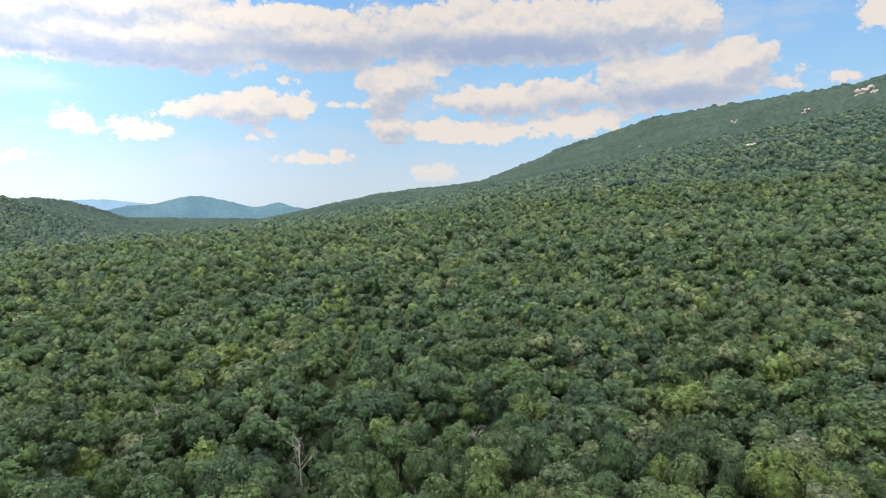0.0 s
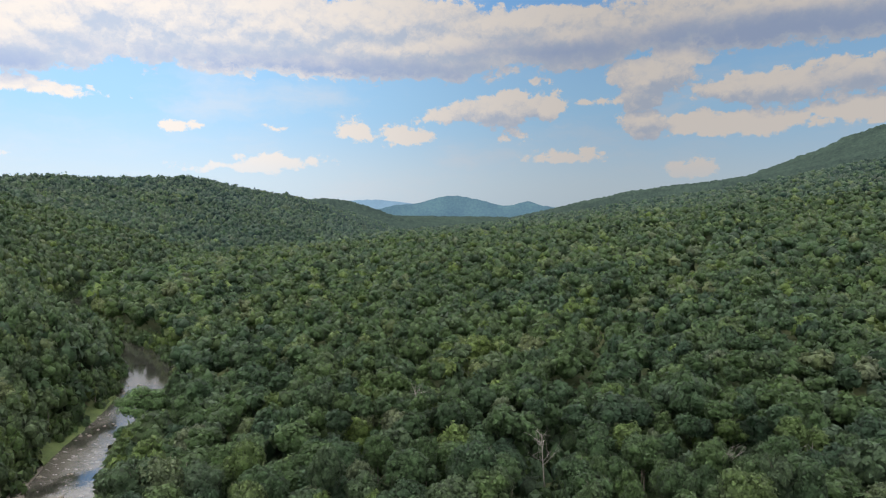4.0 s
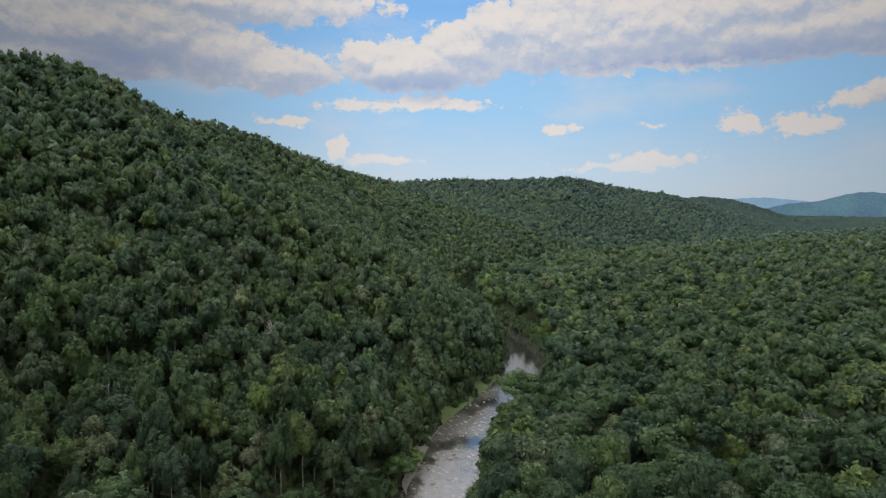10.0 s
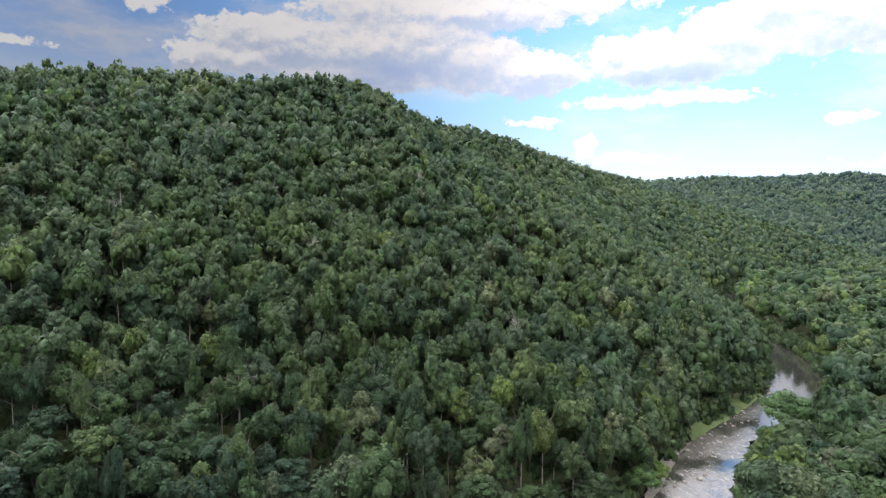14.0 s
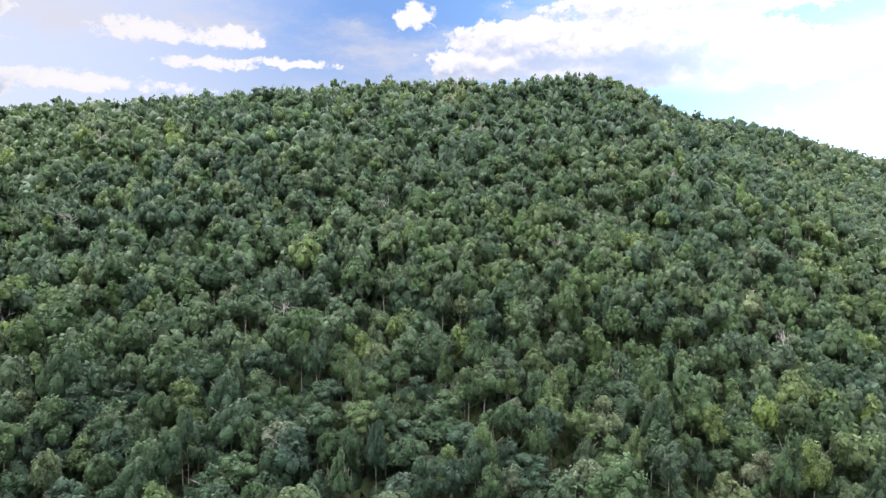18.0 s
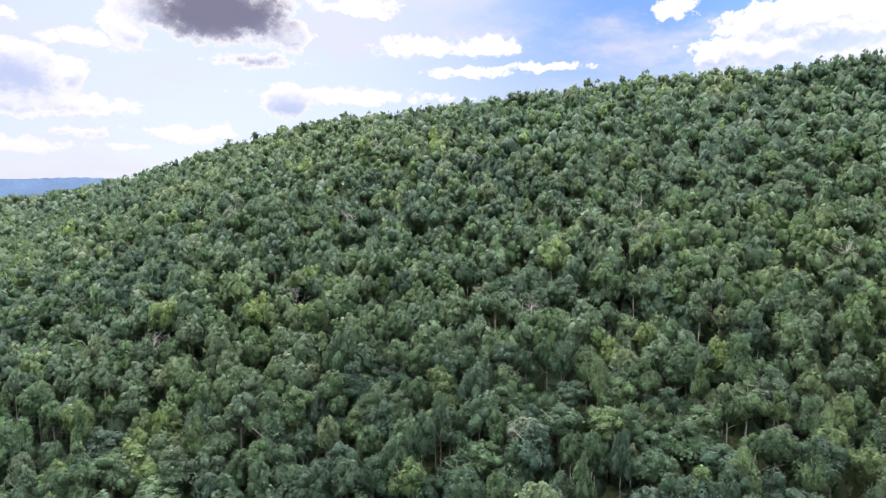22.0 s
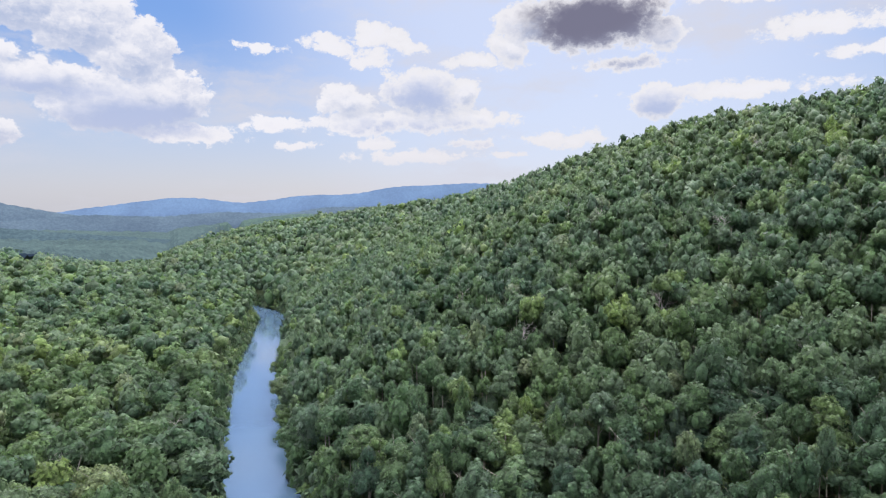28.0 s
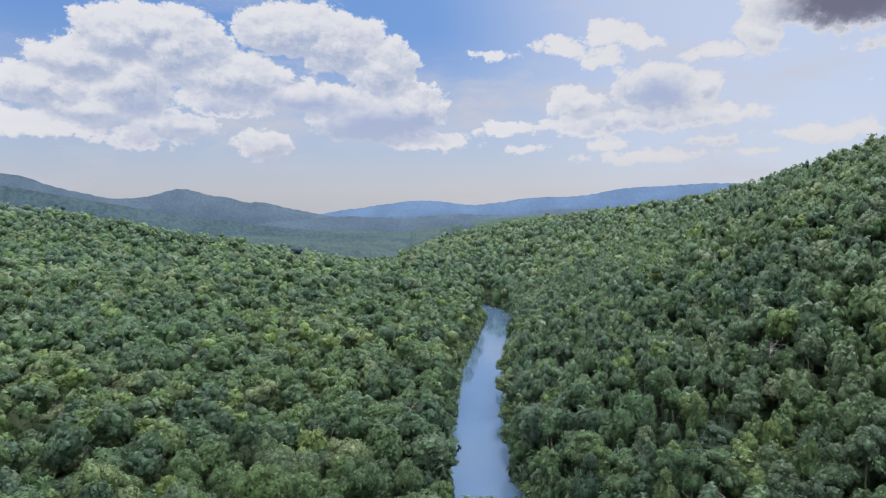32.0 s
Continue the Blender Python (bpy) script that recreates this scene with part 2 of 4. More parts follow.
# ---- materials ----
def material(name):
    mat = bpy.data.materials.new(name)
    mat.use_nodes = True
    n = Nodes(mat.node_tree)
    return mat, n, mat.node_tree.nodes["Principled BSDF"], mat.node_tree.nodes["Material Output"]


def leaf_material(name, per_tree, light=1.0, cool=1.0, haze_glow=None):
    """Foliage; each tree has its own green, each spray of leaves a slightly different one."""
    mat, n, skin, out = material(name)
    where = n.add("ShaderNodeNewGeometry")
    if per_tree == "object":
        tone = n.add("ShaderNodeObjectInfo").outputs["Random"]
    else:
        tone = n.add("ShaderNodeAttribute", attribute_name="tone").outputs["Fac"]
    ramp = n.add("ShaderNodeValToRGB")
    n.put(tone, ramp.inputs[0])
    stops = [(0.0, (0.050, 0.092, 0.054)), (0.3, (0.070, 0.122, 0.056)), (0.55, (0.088, 0.146, 0.056)),
             (0.75, (0.088, 0.134, 0.082)), (0.9, (0.128, 0.192, 0.058)), (1.0, (0.146, 0.178, 0.112))]
    for i, (at, rgb) in enumerate(stops):
        e = ramp.color_ramp.elements[i] if i < 2 else ramp.color_ramp.elements.new(at)
        e.position, e.color = at, (light * rgb[0], light * rgb[1], light * cool * rgb[2], 1)
    patch = n.noise(where.outputs["Position"], 0.012, 3)
    spray = n.math("MULTIPLY_ADD", where.outputs["Random Per Island"], 0.6, 0.5)
    leaf = n.noise(where.outputs["Position"], 1.1, 4, 0.75)
    tint = n.mix(1.0, ramp.outputs[0], n.mix(n.span(patch, 0.35, 0.65), (0.88, 0.93, 0.98), (1.12, 1.08, 0.95)), "MULTIPLY")
    tint = n.mix(1.0, tint, n.mix(spray, (0, 0, 0), (1.1, 1.1, 1.1)), "MULTIPLY")
    tint = n.mix(1.0, tint, n.mix(n.span(leaf, 0.3, 0.7), (0.56, 0.58, 0.62), (1.46, 1.44, 1.4)), "MULTIPLY")
    bump = n.add("ShaderNodeBump")
    bump.inputs["Distance"].default_value = 0.3
    turned = n.add("ShaderNodeVectorTransform", vector_type="NORMAL", convert_from="OBJECT", convert_to="WORLD")
    n.put(n.add("ShaderNodeAttribute", attribute_name="outward").outputs["Vector"], turned.inputs[0])
    n.put(n.vec("NORMALIZE", turned.outputs[0]), bump.inputs["Normal"])
    n.put(leaf, bump.inputs["Height"])
    n.put(bump.outputs[0], skin.inputs["Normal"])
    n.put(tint, skin.inputs["Base Color"])
    skin.inputs["Roughness"].default_value = 0.55
    skin.inputs["Specular IOR Level"].default_value = 0.14
    skin.inputs["Sheen Weight"].default_value = 0.06
    # distance haze is painted in as a faint glow of the leaves
    if haze_glow:
        skin.inputs["Emission Color"].default_value = (*haze_glow, 1)
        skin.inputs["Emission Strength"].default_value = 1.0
    skin.inputs["Sheen Roughness"].default_value = 0.6
    thin = n.add("ShaderNodeBsdfTranslucent")
    n.put(n.mix(1.0, tint, (1.15, 1.25, 0.85), "MULTIPLY"), thin.inputs[0])
    both = n.add("ShaderNodeMixShader")
    both.inputs[0].default_value = 0.36
    n.put(skin.outputs[0], both.inputs[1])
    n.put(thin.outputs[0], both.inputs[2])
    n.put(both.outputs[0], out.inputs[0])
    return mat


def bark_material(name, dark, pale):
    mat, n, skin, out = material(name)
    where = n.add("ShaderNodeNewGeometry").outputs["Position"]
    fac = n.noise(n.vec("MULTIPLY", where, (1, 1, 0.25)), 3.0, 5, 0.6)
    n.put(n.mix(n.span(fac, 0.35, 0.7), dark, pale), skin.inputs["Base Color"])
    skin.inputs["Roughness"].default_value = 0.9
    return mat


def ground_material():
    mat, n, skin, out = material("forest_floor")
    where = n.add("ShaderNodeNewGeometry").outputs["Position"]
    a = n.noise(where, 0.02, 4)
    b = n.noise(where, 0.4, 6, 0.65)
    tint = n.mix(n.span(a, 0.4, 0.6), (0.065, 0.095, 0.035), (0.095, 0.120, 0.045))
    tint = n.mix(n.span(b, 0.5, 0.72), tint, (0.12, 0.095, 0.06))
    n.put(tint, skin.inputs["Base Color"])
    skin.inputs["Roughness"].default_value = 0.95
    bump = n.add("ShaderNodeBump")
    bump.inputs["Distance"].default_value = 1.0
    n.put(b, bump.inputs["Height"])
    n.put(bump.outputs[0], skin.inputs["Normal"])
    return mat


def water_material():
    """Brown, shallow and broken by riffles in the northern reach, smooth and deep in the southern one."""
    mat, n, skin, out = material("river_water")
    where = n.add("ShaderNodeNewGeometry").outputs["Position"]
    split = n.add("ShaderNodeSeparateXYZ")
    n.put(where, split.inputs[0])
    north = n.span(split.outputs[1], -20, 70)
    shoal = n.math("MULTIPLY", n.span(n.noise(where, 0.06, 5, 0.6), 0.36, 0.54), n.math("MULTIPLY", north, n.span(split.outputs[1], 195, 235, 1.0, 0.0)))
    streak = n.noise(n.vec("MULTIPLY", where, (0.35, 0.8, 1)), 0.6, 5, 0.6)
    # blue of the southern reach is painted in for the mirrored sky
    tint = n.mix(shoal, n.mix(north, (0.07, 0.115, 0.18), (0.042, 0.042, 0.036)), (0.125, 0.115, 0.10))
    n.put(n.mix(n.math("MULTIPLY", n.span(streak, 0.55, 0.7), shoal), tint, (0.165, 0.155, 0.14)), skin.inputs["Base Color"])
    n.put(n.math("MULTIPLY_ADD", n.math("MULTIPLY", shoal, n.span(streak, 0.4, 0.7)), 0.3, 0.06), skin.inputs["Roughness"])
    skin.inputs["IOR"].default_value = 2.2
    bump = n.add("ShaderNodeBump")
    n.put(n.math("MULTIPLY_ADD", shoal, 0.10, 0.012), bump.inputs["Distance"])
    n.put(n.noise(where, 0.9, 5, 0.65), bump.inputs["Height"])
    n.put(bump.outputs[0], skin.inputs["Normal"])
    return mat


def haze_glow_material(name, near, glow, amount):
    """Far ridges; the summer haze before them is painted in as surface glow."""
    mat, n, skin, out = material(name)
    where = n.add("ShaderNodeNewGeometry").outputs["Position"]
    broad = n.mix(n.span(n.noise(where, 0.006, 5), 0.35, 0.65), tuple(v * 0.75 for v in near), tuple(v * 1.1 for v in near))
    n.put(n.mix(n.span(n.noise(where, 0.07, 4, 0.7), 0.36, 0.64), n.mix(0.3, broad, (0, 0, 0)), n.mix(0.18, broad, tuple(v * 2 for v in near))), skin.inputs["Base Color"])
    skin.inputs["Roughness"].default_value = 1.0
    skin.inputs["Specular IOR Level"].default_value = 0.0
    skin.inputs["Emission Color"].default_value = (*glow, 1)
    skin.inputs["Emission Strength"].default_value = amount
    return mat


LEAF_STUFF = leaf_material("leaves_of_wood", "tone")
LEAF_TREE = leaf_material("leaves", "object")
# far copies: darker, bluer and glowing, to paint in the haze
LEAF_HAZE = leaf_material("leaves_with_haze_glow", "tone", 0.85, 1.1, (0.007, 0.016, 0.026))
LEAF_MORE_HAZE = leaf_material("leaves_with_more_haze_glow", "tone", 0.8, 1.1, (0.015, 0.030, 0.046))
# the same leaves tinted a little bluer, in place of haze on the slope
LEAF_SLOPE = leaf_material("haze_tinted_leaves", "object", 0.95, 1.06)
BARK = bark_material("bark", (0.16, 0.14, 0.11), (0.36, 0.33, 0.28))
GROUND = ground_material()
WATER = water_material()


# ---- the lie of the land ----
def xy(az, r):
    return -r * math.sin(radians(az)), r * math.cos(radians(az))


def spline(points, step=16.0):
    """A smooth line through points of two or three numbers."""
    p = np.array(points, float)
    p = np.vstack([2 * p[0] - p[1], p, 2 * p[-1] - p[-2]])
    out = []
    for a, b, c, d in zip(p, p[1:], p[2:], p[3:]):
        k = max(2, int(np.linalg.norm((c - b)[:2]) / step))
        for t in np.arange(k) / k:
            out.append(0.5 * (2 * b + (c - a) * t + (2 * a - 5 * b + 4 * c - d) * t * t + (3 * b - a - 3 * c + d) * t ** 3))
    out.append(p[-2])
    return np.array(out)


def crest(rows):
    """A crest line from headings, distances and elevations of its tree tops, seen from the drone."""
    return spline([(*xy(a, r), HEIGHT + r * math.tan(radians(e)) - 14.3) for a, r, e in rows], 70)


RIVER = spline([xy(a, r) for a, r in (
    (12.4, 4700), (20, 2900), (25, 1950), (31, 1380), (38.5, 1050), (46, 825), (51.5, 650), (53.2, 560), (52.4, 494), (48.8, 405), (47.0, 352), (47.9, 305),
    (50.3, 262), (52.7, 234), (53.8, 210), (55.4, 178), (60.2, 144), (76.9, 118), (111.7, 100), (143.6, 115), (161.0, 128), (168.2, 160), (169.6, 195),
    (169.9, 250), (169.8, 300), (169.2, 360), (168.5, 431), (168.3, 500), (171.5, 560), (178.5, 640), (185.5, 800), (186.5, 1000), (184.3, 1400), (180.2, 1900), (177, 4700))], 22.0)
RIVER_HALF = 11.5
FAR_CREST = crest([
    (14.5, 3700, -0.9), (22.7, 2900, -1.3), (29.0, 2100, -1.5), (31.3, 1850, -0.2), (35.5, 1700, 0.9), (39.8, 1580, 1.6), (44.0, 1500, 2.5), (49.4, 1420, 2.2),
    (54.4, 1280, 2.1), (60.3, 960, 1.9), (65.3, 660, 3.4), (70.5, 540, 5.4), (75.6, 490, 6.6), (79.6, 460, 7.5),
    (82.5, 440, 9.3), (86.3, 410, 10.8), (94.0, 390, 10.3), (102.7, 380, 10.3), (110.2, 380, 9.8), (119.6, 390, 8.7),
    (126.6, 400, 7.6), (133.6, 420, 6.6), (140.4, 450, 4.4), (144.1, 480, 2.9), (148.4, 520, 1.5), (153.8, 600, 0.2),
    (161.9, 720, -0.8), (167.5, 820, -1.6), (171.6, 860, -2.3), (174.5, 880, -3.3), (176.5, 890, -4.1), (178.2, 900, -5.1), (178.9, 1150, -4.9),
    (177, 1700, -3.8), (174, 2600, -2.6), (171.0, 4700, -1.5)])
NEAR_CREST = crest([
    (20.6, 3900, -0.7), (15.4, 3500, -0.3), (7.0, 3300, 1.35), (-0.7, 3200, 2.25), (-5.8, 3100, 4.15), (-12.6, 2950, 7.1),
    (-15.0, 2850, 7.5), (-17.7, 2750, 8.7), (-24.2, 2500, 9.55), (-30.2, 2350, 10.15), (-34.3, 2250, 10.95), (-50.4, 2000, 11.3),
    (-80, 1800, 11.5), (-110, 1600, 9.0), (-135, 1400, 5.0), (-143, 1250, 2.8), (-152.0, 1050, 1.4), (204.4, 960, 0.4), (200.6, 880, -0.6),
    (196.5, 820, -1.2), (192.1, 760, -1.75), (189.8, 720, -2.75), (186.5, 680, -4.05), (183.2, 640, -5.0)])


def nearest(points, line):
    """For each point: distance to the line, the place along it, and on which side it lies."""
    a, d = line[:-1, :2], np.diff(line[:, :2], axis=0)
    dd = (d ** 2).sum(1)
    tangent = np.gradient(line[:, :2], axis=0)
    dist, along, sign = np.empty(len(points)), np.empty(len(points)), np.empty(len(points))
    for i in range(0, len(points), 4000):
        p = points[i:i + 4000, None, :] - a[None]
        t = np.clip((p * d).sum(2) / dd, 0, 1)
        gap = p - t[..., None] * d
        q = (gap ** 2).sum(2)
        k = q.argmin(1)
        j = np.arange(len(k))
        dist[i:i + 4000], along[i:i + 4000] = np.sqrt(q[j, k]), k + t[j, k]
        w = t[j, k][:, None]
        run, off = tangent[k] * (1 - w) + tangent[k + 1] * w, gap[j, k]
        sign[i:i + 4000] = np.sign(run[:, 0] * off[:, 1] - run[:, 1] * off[:, 0])
    return dist, along, sign


AZ_N, R_N, R_MIN, R_MAX = 600, 230, 25.0, 4850.0
AZS = np.arange(AZ_N) * 360.0 / AZ_N
RS = R_MIN * (R_MAX / R_MIN) ** (np.arange(R_N) / (R_N - 1))


def waves(x, y, size, seed, octaves=3):
    """Smooth cheap noise from a few turned sine waves."""
    rng = np.random.default_rng(seed)
    out = 0
    for o in range(octaves):
        for _ in range(4):
            a, f, ph = rng.uniform(0, 6.28), rng.uniform(0.7, 1.4) * 6.28 / size * 2 ** o, rng.uniform(0, 6.28)
            out = out + np.sin((x * math.cos(a) + y * math.sin(a)) * f + ph) / 2 ** o
    return out / 5


def land():
    A, R = np.meshgrid(np.radians(AZS), RS, indexing="ij")
    P = np.stack([-R * np.sin(A), R * np.cos(A)], 2).reshape(-1, 2)
    dr, _, side = nearest(P, RIVER)
    df, kf, _ = nearest(P, FAR_CREST)
    zf = np.interp(kf, np.arange(len(FAR_CREST)), FAR_CREST[:, 2])
    bank = np.clip(dr - RIVER_HALF, 0, None)
    az, r = np.degrees(A).ravel(), R.ravel()
    # near bank: a broad apron that climbs to the mountain
    near = np.empty(len(P))
    rim, top = NEAR_CREST, NEAR_CREST[:, 2]
    for i in range(0, len(P), 8000):
        d = np.hypot(P[i:i + 8000, 0:1] - rim[:, 0], P[i:i + 8000, 1:2] - rim[:, 1])
        b = bank[i:i + 8000, None]
        w = 1 / (d + 80) ** 3
        near[i:i + 8000] = 2.5 + (w * (top - 2.5) * (b / (b + d)) ** 1.22).sum(1) / w.sum(1)
    # far bank: a steep wooded side up to the crest, and down again behind it
    uf = bank / (bank + df + 1e-6)
    order = np.argsort(np.degrees(np.arctan2(-FAR_CREST[:, 0], FAR_CREST[:, 1])))
    ca = np.degrees(np.arctan2(-FAR_CREST[:, 0], FAR_CREST[:, 1]))[order]
    cr = np.hypot(FAR_CREST[:, 0], FAR_CREST[:, 1])[order]
    beyond = (r > np.interp(az, ca, cr)) & (az > 16) & (az < 176)
    far = np.where(beyond, np.maximum(zf - 0.4 * df, 12 + 0 * zf), 2.0 + (zf - 2.0) * uf ** 0.95)
    z = np.where(side > 0, near, far)
    near_side = side > 0
    z += waves(P[:, 0], P[:, 1], 260, 3) * np.clip(bank / 120, 0, 1) * np.where(near_side, 4.0, 3.0) * np.clip(z / 30, 0.2, 1)
    # downstream the valley floor falls away
    turn = np.clip((az - 166) / 10, 0, 1) * np.clip((222 - az) / 8, 0, 1)
    fall = np.clip((r - 900) / 1500, 0, 1)
    z -= 75 * turn * fall * fall * (3 - 2 * fall)
    # a low round hill far up the valley
    hx, hy = xy(32.5, 2250)
    z += 85 * np.exp(-(((P[:, 0] - hx) ** 2 + (P[:, 1] - hy) ** 2) / 230 ** 2))
    hx, hy = xy(5.5, 2150)
    z += 42 * np.exp(-(((P[:, 0] - hx) ** 2 + (P[:, 1] - hy) ** 2) / 330 ** 2))
    # the bed of the river
    z = np.where((dr < RIVER_HALF + 6) & (r < 1300), np.interp(dr, (0, RIVER_HALF - 1, RIVER_HALF + 6), (-5.0, -1.3, 2.2)), z)
    return z.reshape(AZ_N, R_N), (dr * np.where(near_side, 1, -1)).reshape(AZ_N, R_N), np.where(beyond, df, 0).reshape(AZ_N, R_N)


LAND_Z, LAND_RIVER, LAND_BEHIND = land()


def sample(grid, x, y):
    a = (np.degrees(np.arctan2(-x, y)) % 360) * AZ_N / 360
    k = np.clip(np.log(np.maximum(np.hypot(x, y), R_MIN) / R_MIN) / math.log(R_MAX / R_MIN) * (R_N - 1), 0, R_N - 1.001)
    i, j = a.astype(int) % AZ_N, k.astype(int)
    u, v = a - np.floor(a), k - j
    i2 = (i + 1) % AZ_N
    return (grid[i, j] * (1 - u) + grid[i2, j] * u) * (1 - v) + (grid[i, j + 1] * (1 - u) + grid[i2, j + 1] * u) * v


def mesh_from(name, verts, faces, mat, tone=None, smooth=False, out=None):
    """A mesh from arrays; faces have three or four corners each."""
    me = bpy.data.meshes.new(name)
    faces = np.asarray(faces, np.int32)
    n, k = faces.shape
    me.vertices.add(len(verts))
    me.vertices.foreach_set("co", np.asarray(verts, np.float32).ravel())
    me.loops.add(n * k)
    me.loops.foreach_set("vertex_index", faces.ravel())
    me.polygons.add(n)
    me.polygons.foreach_set("loop_start", np.arange(n, dtype=np.int32) * k)
    me.polygons.foreach_set("use_smooth", np.full(n, smooth))
    if tone is not None:
        me.attributes.new("tone", "FLOAT", "FACE").data.foreach_set("value", np.asarray(tone, np.float32))
    if out is not None:
        me.attributes.new("outward", "FLOAT_VECTOR", "POINT").data.foreach_set("vector", np.asarray(out, np.float32).ravel())
    me.materials.append(mat)
    me.update(calc_edges=True)
    return me


def grid_faces(rows, cols, closed):
    i, j = np.meshgrid(np.arange(rows if closed else rows - 1), np.arange(cols - 1), indexing="ij")
    i2 = (i + 1) % rows
    return np.stack([i * cols + j, i2 * cols + j, i2 * cols + j + 1, i * cols + j + 1], 2).reshape(-1, 4)


def build_ground():
    A, R = np.meshgrid(np.radians(AZS), RS, indexing="ij")
    v = np.stack([-R * np.sin(A), R * np.cos(A), LAND_Z], 2).reshape(-1, 3)
    f = grid_faces(AZ_N, R_N, True)[:, ::-1]
    hub = len(v)
    v = np.vstack([v, [0, 0, LAND_Z[:, 0].mean()]])
    ring = np.arange(AZ_N) * R_N
    me = mesh_from("ground", v, f, GROUND, smooth=True)
    tagged(new("ground", me), "leaf-littered forest floor of a river valley", "ground", kind="structure")
    cap = mesh_from("ground_patch", v, np.stack([ring, np.roll(ring, -1), np.full(AZ_N, hub)], 1), GROUND, smooth=True)
    tagged(new("ground_patch", cap), "leaf-littered forest floor below the drone", "ground", kind="structure")


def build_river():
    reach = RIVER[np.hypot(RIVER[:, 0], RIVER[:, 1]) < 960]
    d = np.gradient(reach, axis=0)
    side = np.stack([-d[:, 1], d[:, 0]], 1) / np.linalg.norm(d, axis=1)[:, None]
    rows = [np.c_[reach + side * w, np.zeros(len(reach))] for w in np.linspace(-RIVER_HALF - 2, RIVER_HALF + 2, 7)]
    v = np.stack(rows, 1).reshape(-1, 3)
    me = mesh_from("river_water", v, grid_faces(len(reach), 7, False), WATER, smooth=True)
    tagged(new("water", me), "shallow brown river, its sky reflection partly painted in as blue", "river", kind="structure")


build_ground()
build_river()


# ---- trees ----
def sphere_points(rng, n, low=-0.35):
    z = rng.uniform(low, 1, n)
    a = rng.uniform(0, 2 * math.pi, n)
    s = np.sqrt(1 - z * z)
    return np.stack([s * np.cos(a), s * np.sin(a), z], 1)


def ico(level=1):
    bm = bmesh.new()
    bmesh.ops.create_icosphere(bm, subdivisions=level, radius=1)
    v = np.array([p.co for p in bm.verts])
    f = np.array([[q.index for q in t.verts] for t in bm.faces])
    bm.free()
    return v, f


ICO1, ICO2 = ico(1), ico(2)


def crown_shape(seed, sprays, size, lumps, tall=1.0, core=ICO1, cores=1, taper=0.0, ragged=0.0, high=0.0):
    """Leaf sprays over the billows of one crown of radius 1, round its middle: corners, triangles, outward ways, stretch."""
    high = high or (1.45 if ragged > 0.5 else 1.2)
    rng = np.random.default_rng(seed)
    c = sphere_points(rng, lumps, -0.25) * np.array([0.66, 0.66, 0.56 * tall]) * rng.uniform(0.78, 1.1 + 0.45 * ragged, (lumps, 1))
    r = rng.uniform(0.95, 1.5, lumps) * (1.12 - 0.25 * ragged) / math.sqrt(lumps)
    c = np.vstack([c, [0, 0, 0]])
    r = np.append(r, 0.70 if ragged < 0.5 else 0.52)
    tall_r = np.array([1, 1, 0.85 + 0.25 * (tall - 1)])
    pts, nor = [], []
    have = 0
    while have < sprays:
        k = rng.choice(len(r), 400, p=r ** 2 / (r ** 2).sum())
        d = sphere_points(rng, 400, -0.55)
        p = c[k] + d * r[k, None] * tall_r * rng.uniform(0.92 - 0.1 * ragged, 1.17 + 0.16 * ragged, (400, 1))
        inside = (np.linalg.norm((p[:, None] - c[None]) / tall_r, axis=2) < r * 0.88).any(1)
        pts.append(p[~inside])
        nor.append(d[~inside])
        have += (~inside).sum()
    p, d = np.vstack(pts)[:sprays], np.vstack(nor)[:sprays]
    # some crowns narrow to the top, and all are a little lopsided
    lop = rng.normal(0, 0.12, 2)
    q = np.clip(p[:, 2:3], -0.6, 1.1)
    p = np.hstack([p[:, :2] * (1 - taper * q) + lop * q, p[:, 2:3]])
    p = p * (1, 1, high)
    out = 0.95 * d + 0.3 * p / np.linalg.norm(p, axis=1)[:, None] + rng.normal(0, 0.38, d.shape)
    nrm = d + rng.normal(0, 0.5, d.shape) + np.array([0, 0, 0.25])
    nrm /= np.linalg.norm(nrm, axis=1)[:, None]
    t = np.cross(nrm, rng.normal(0, 1, d.shape))
    t /= np.linalg.norm(t, axis=1)[:, None]
    b = np.cross(nrm, t)
    s = size * rng.uniform(0.65, 1.35, (sprays, 1))
    corner = [p + s * (t * math.cos(a) * e + b * math.sin(a) * g) for a, e, g in
              ((0.0, 1.15, 1.0), (2.1, 1.0, 0.9), (4.2, 0.9, 1.0))]
    v = np.stack(corner, 1).reshape(-1, 3)
    f = np.arange(len(v)).reshape(-1, 3)
    out = np.repeat(out, 3, axis=0)
    # the billows themselves
    for k in np.argsort(-r)[:cores]:
        q = core[0] * rng.uniform(0.86, 1.1, (len(core[0]), 1)) * r[k] * 0.93 * tall_r + c[k]
        if cores == 1:
            q = core[0] * np.array([0.92, 0.92, 0.7 * tall]) * rng.uniform(0.82, 1.12, (len(core[0]), 1))
        h = np.clip(q[:, 2:3], -0.6, 1.1)
        q = np.hstack([q[:, :2] * (1 - taper * h) + lop * h, q[:, 2:3]]) * (1, 1, high)
        out = np.vstack([out, core[0]])
        f = np.vstack([f, core[1] + len(v)])
        v = np.vstack([v, q])
    out /= np.linalg.norm(out, axis=1)[:, None]
    return v, f, out, high


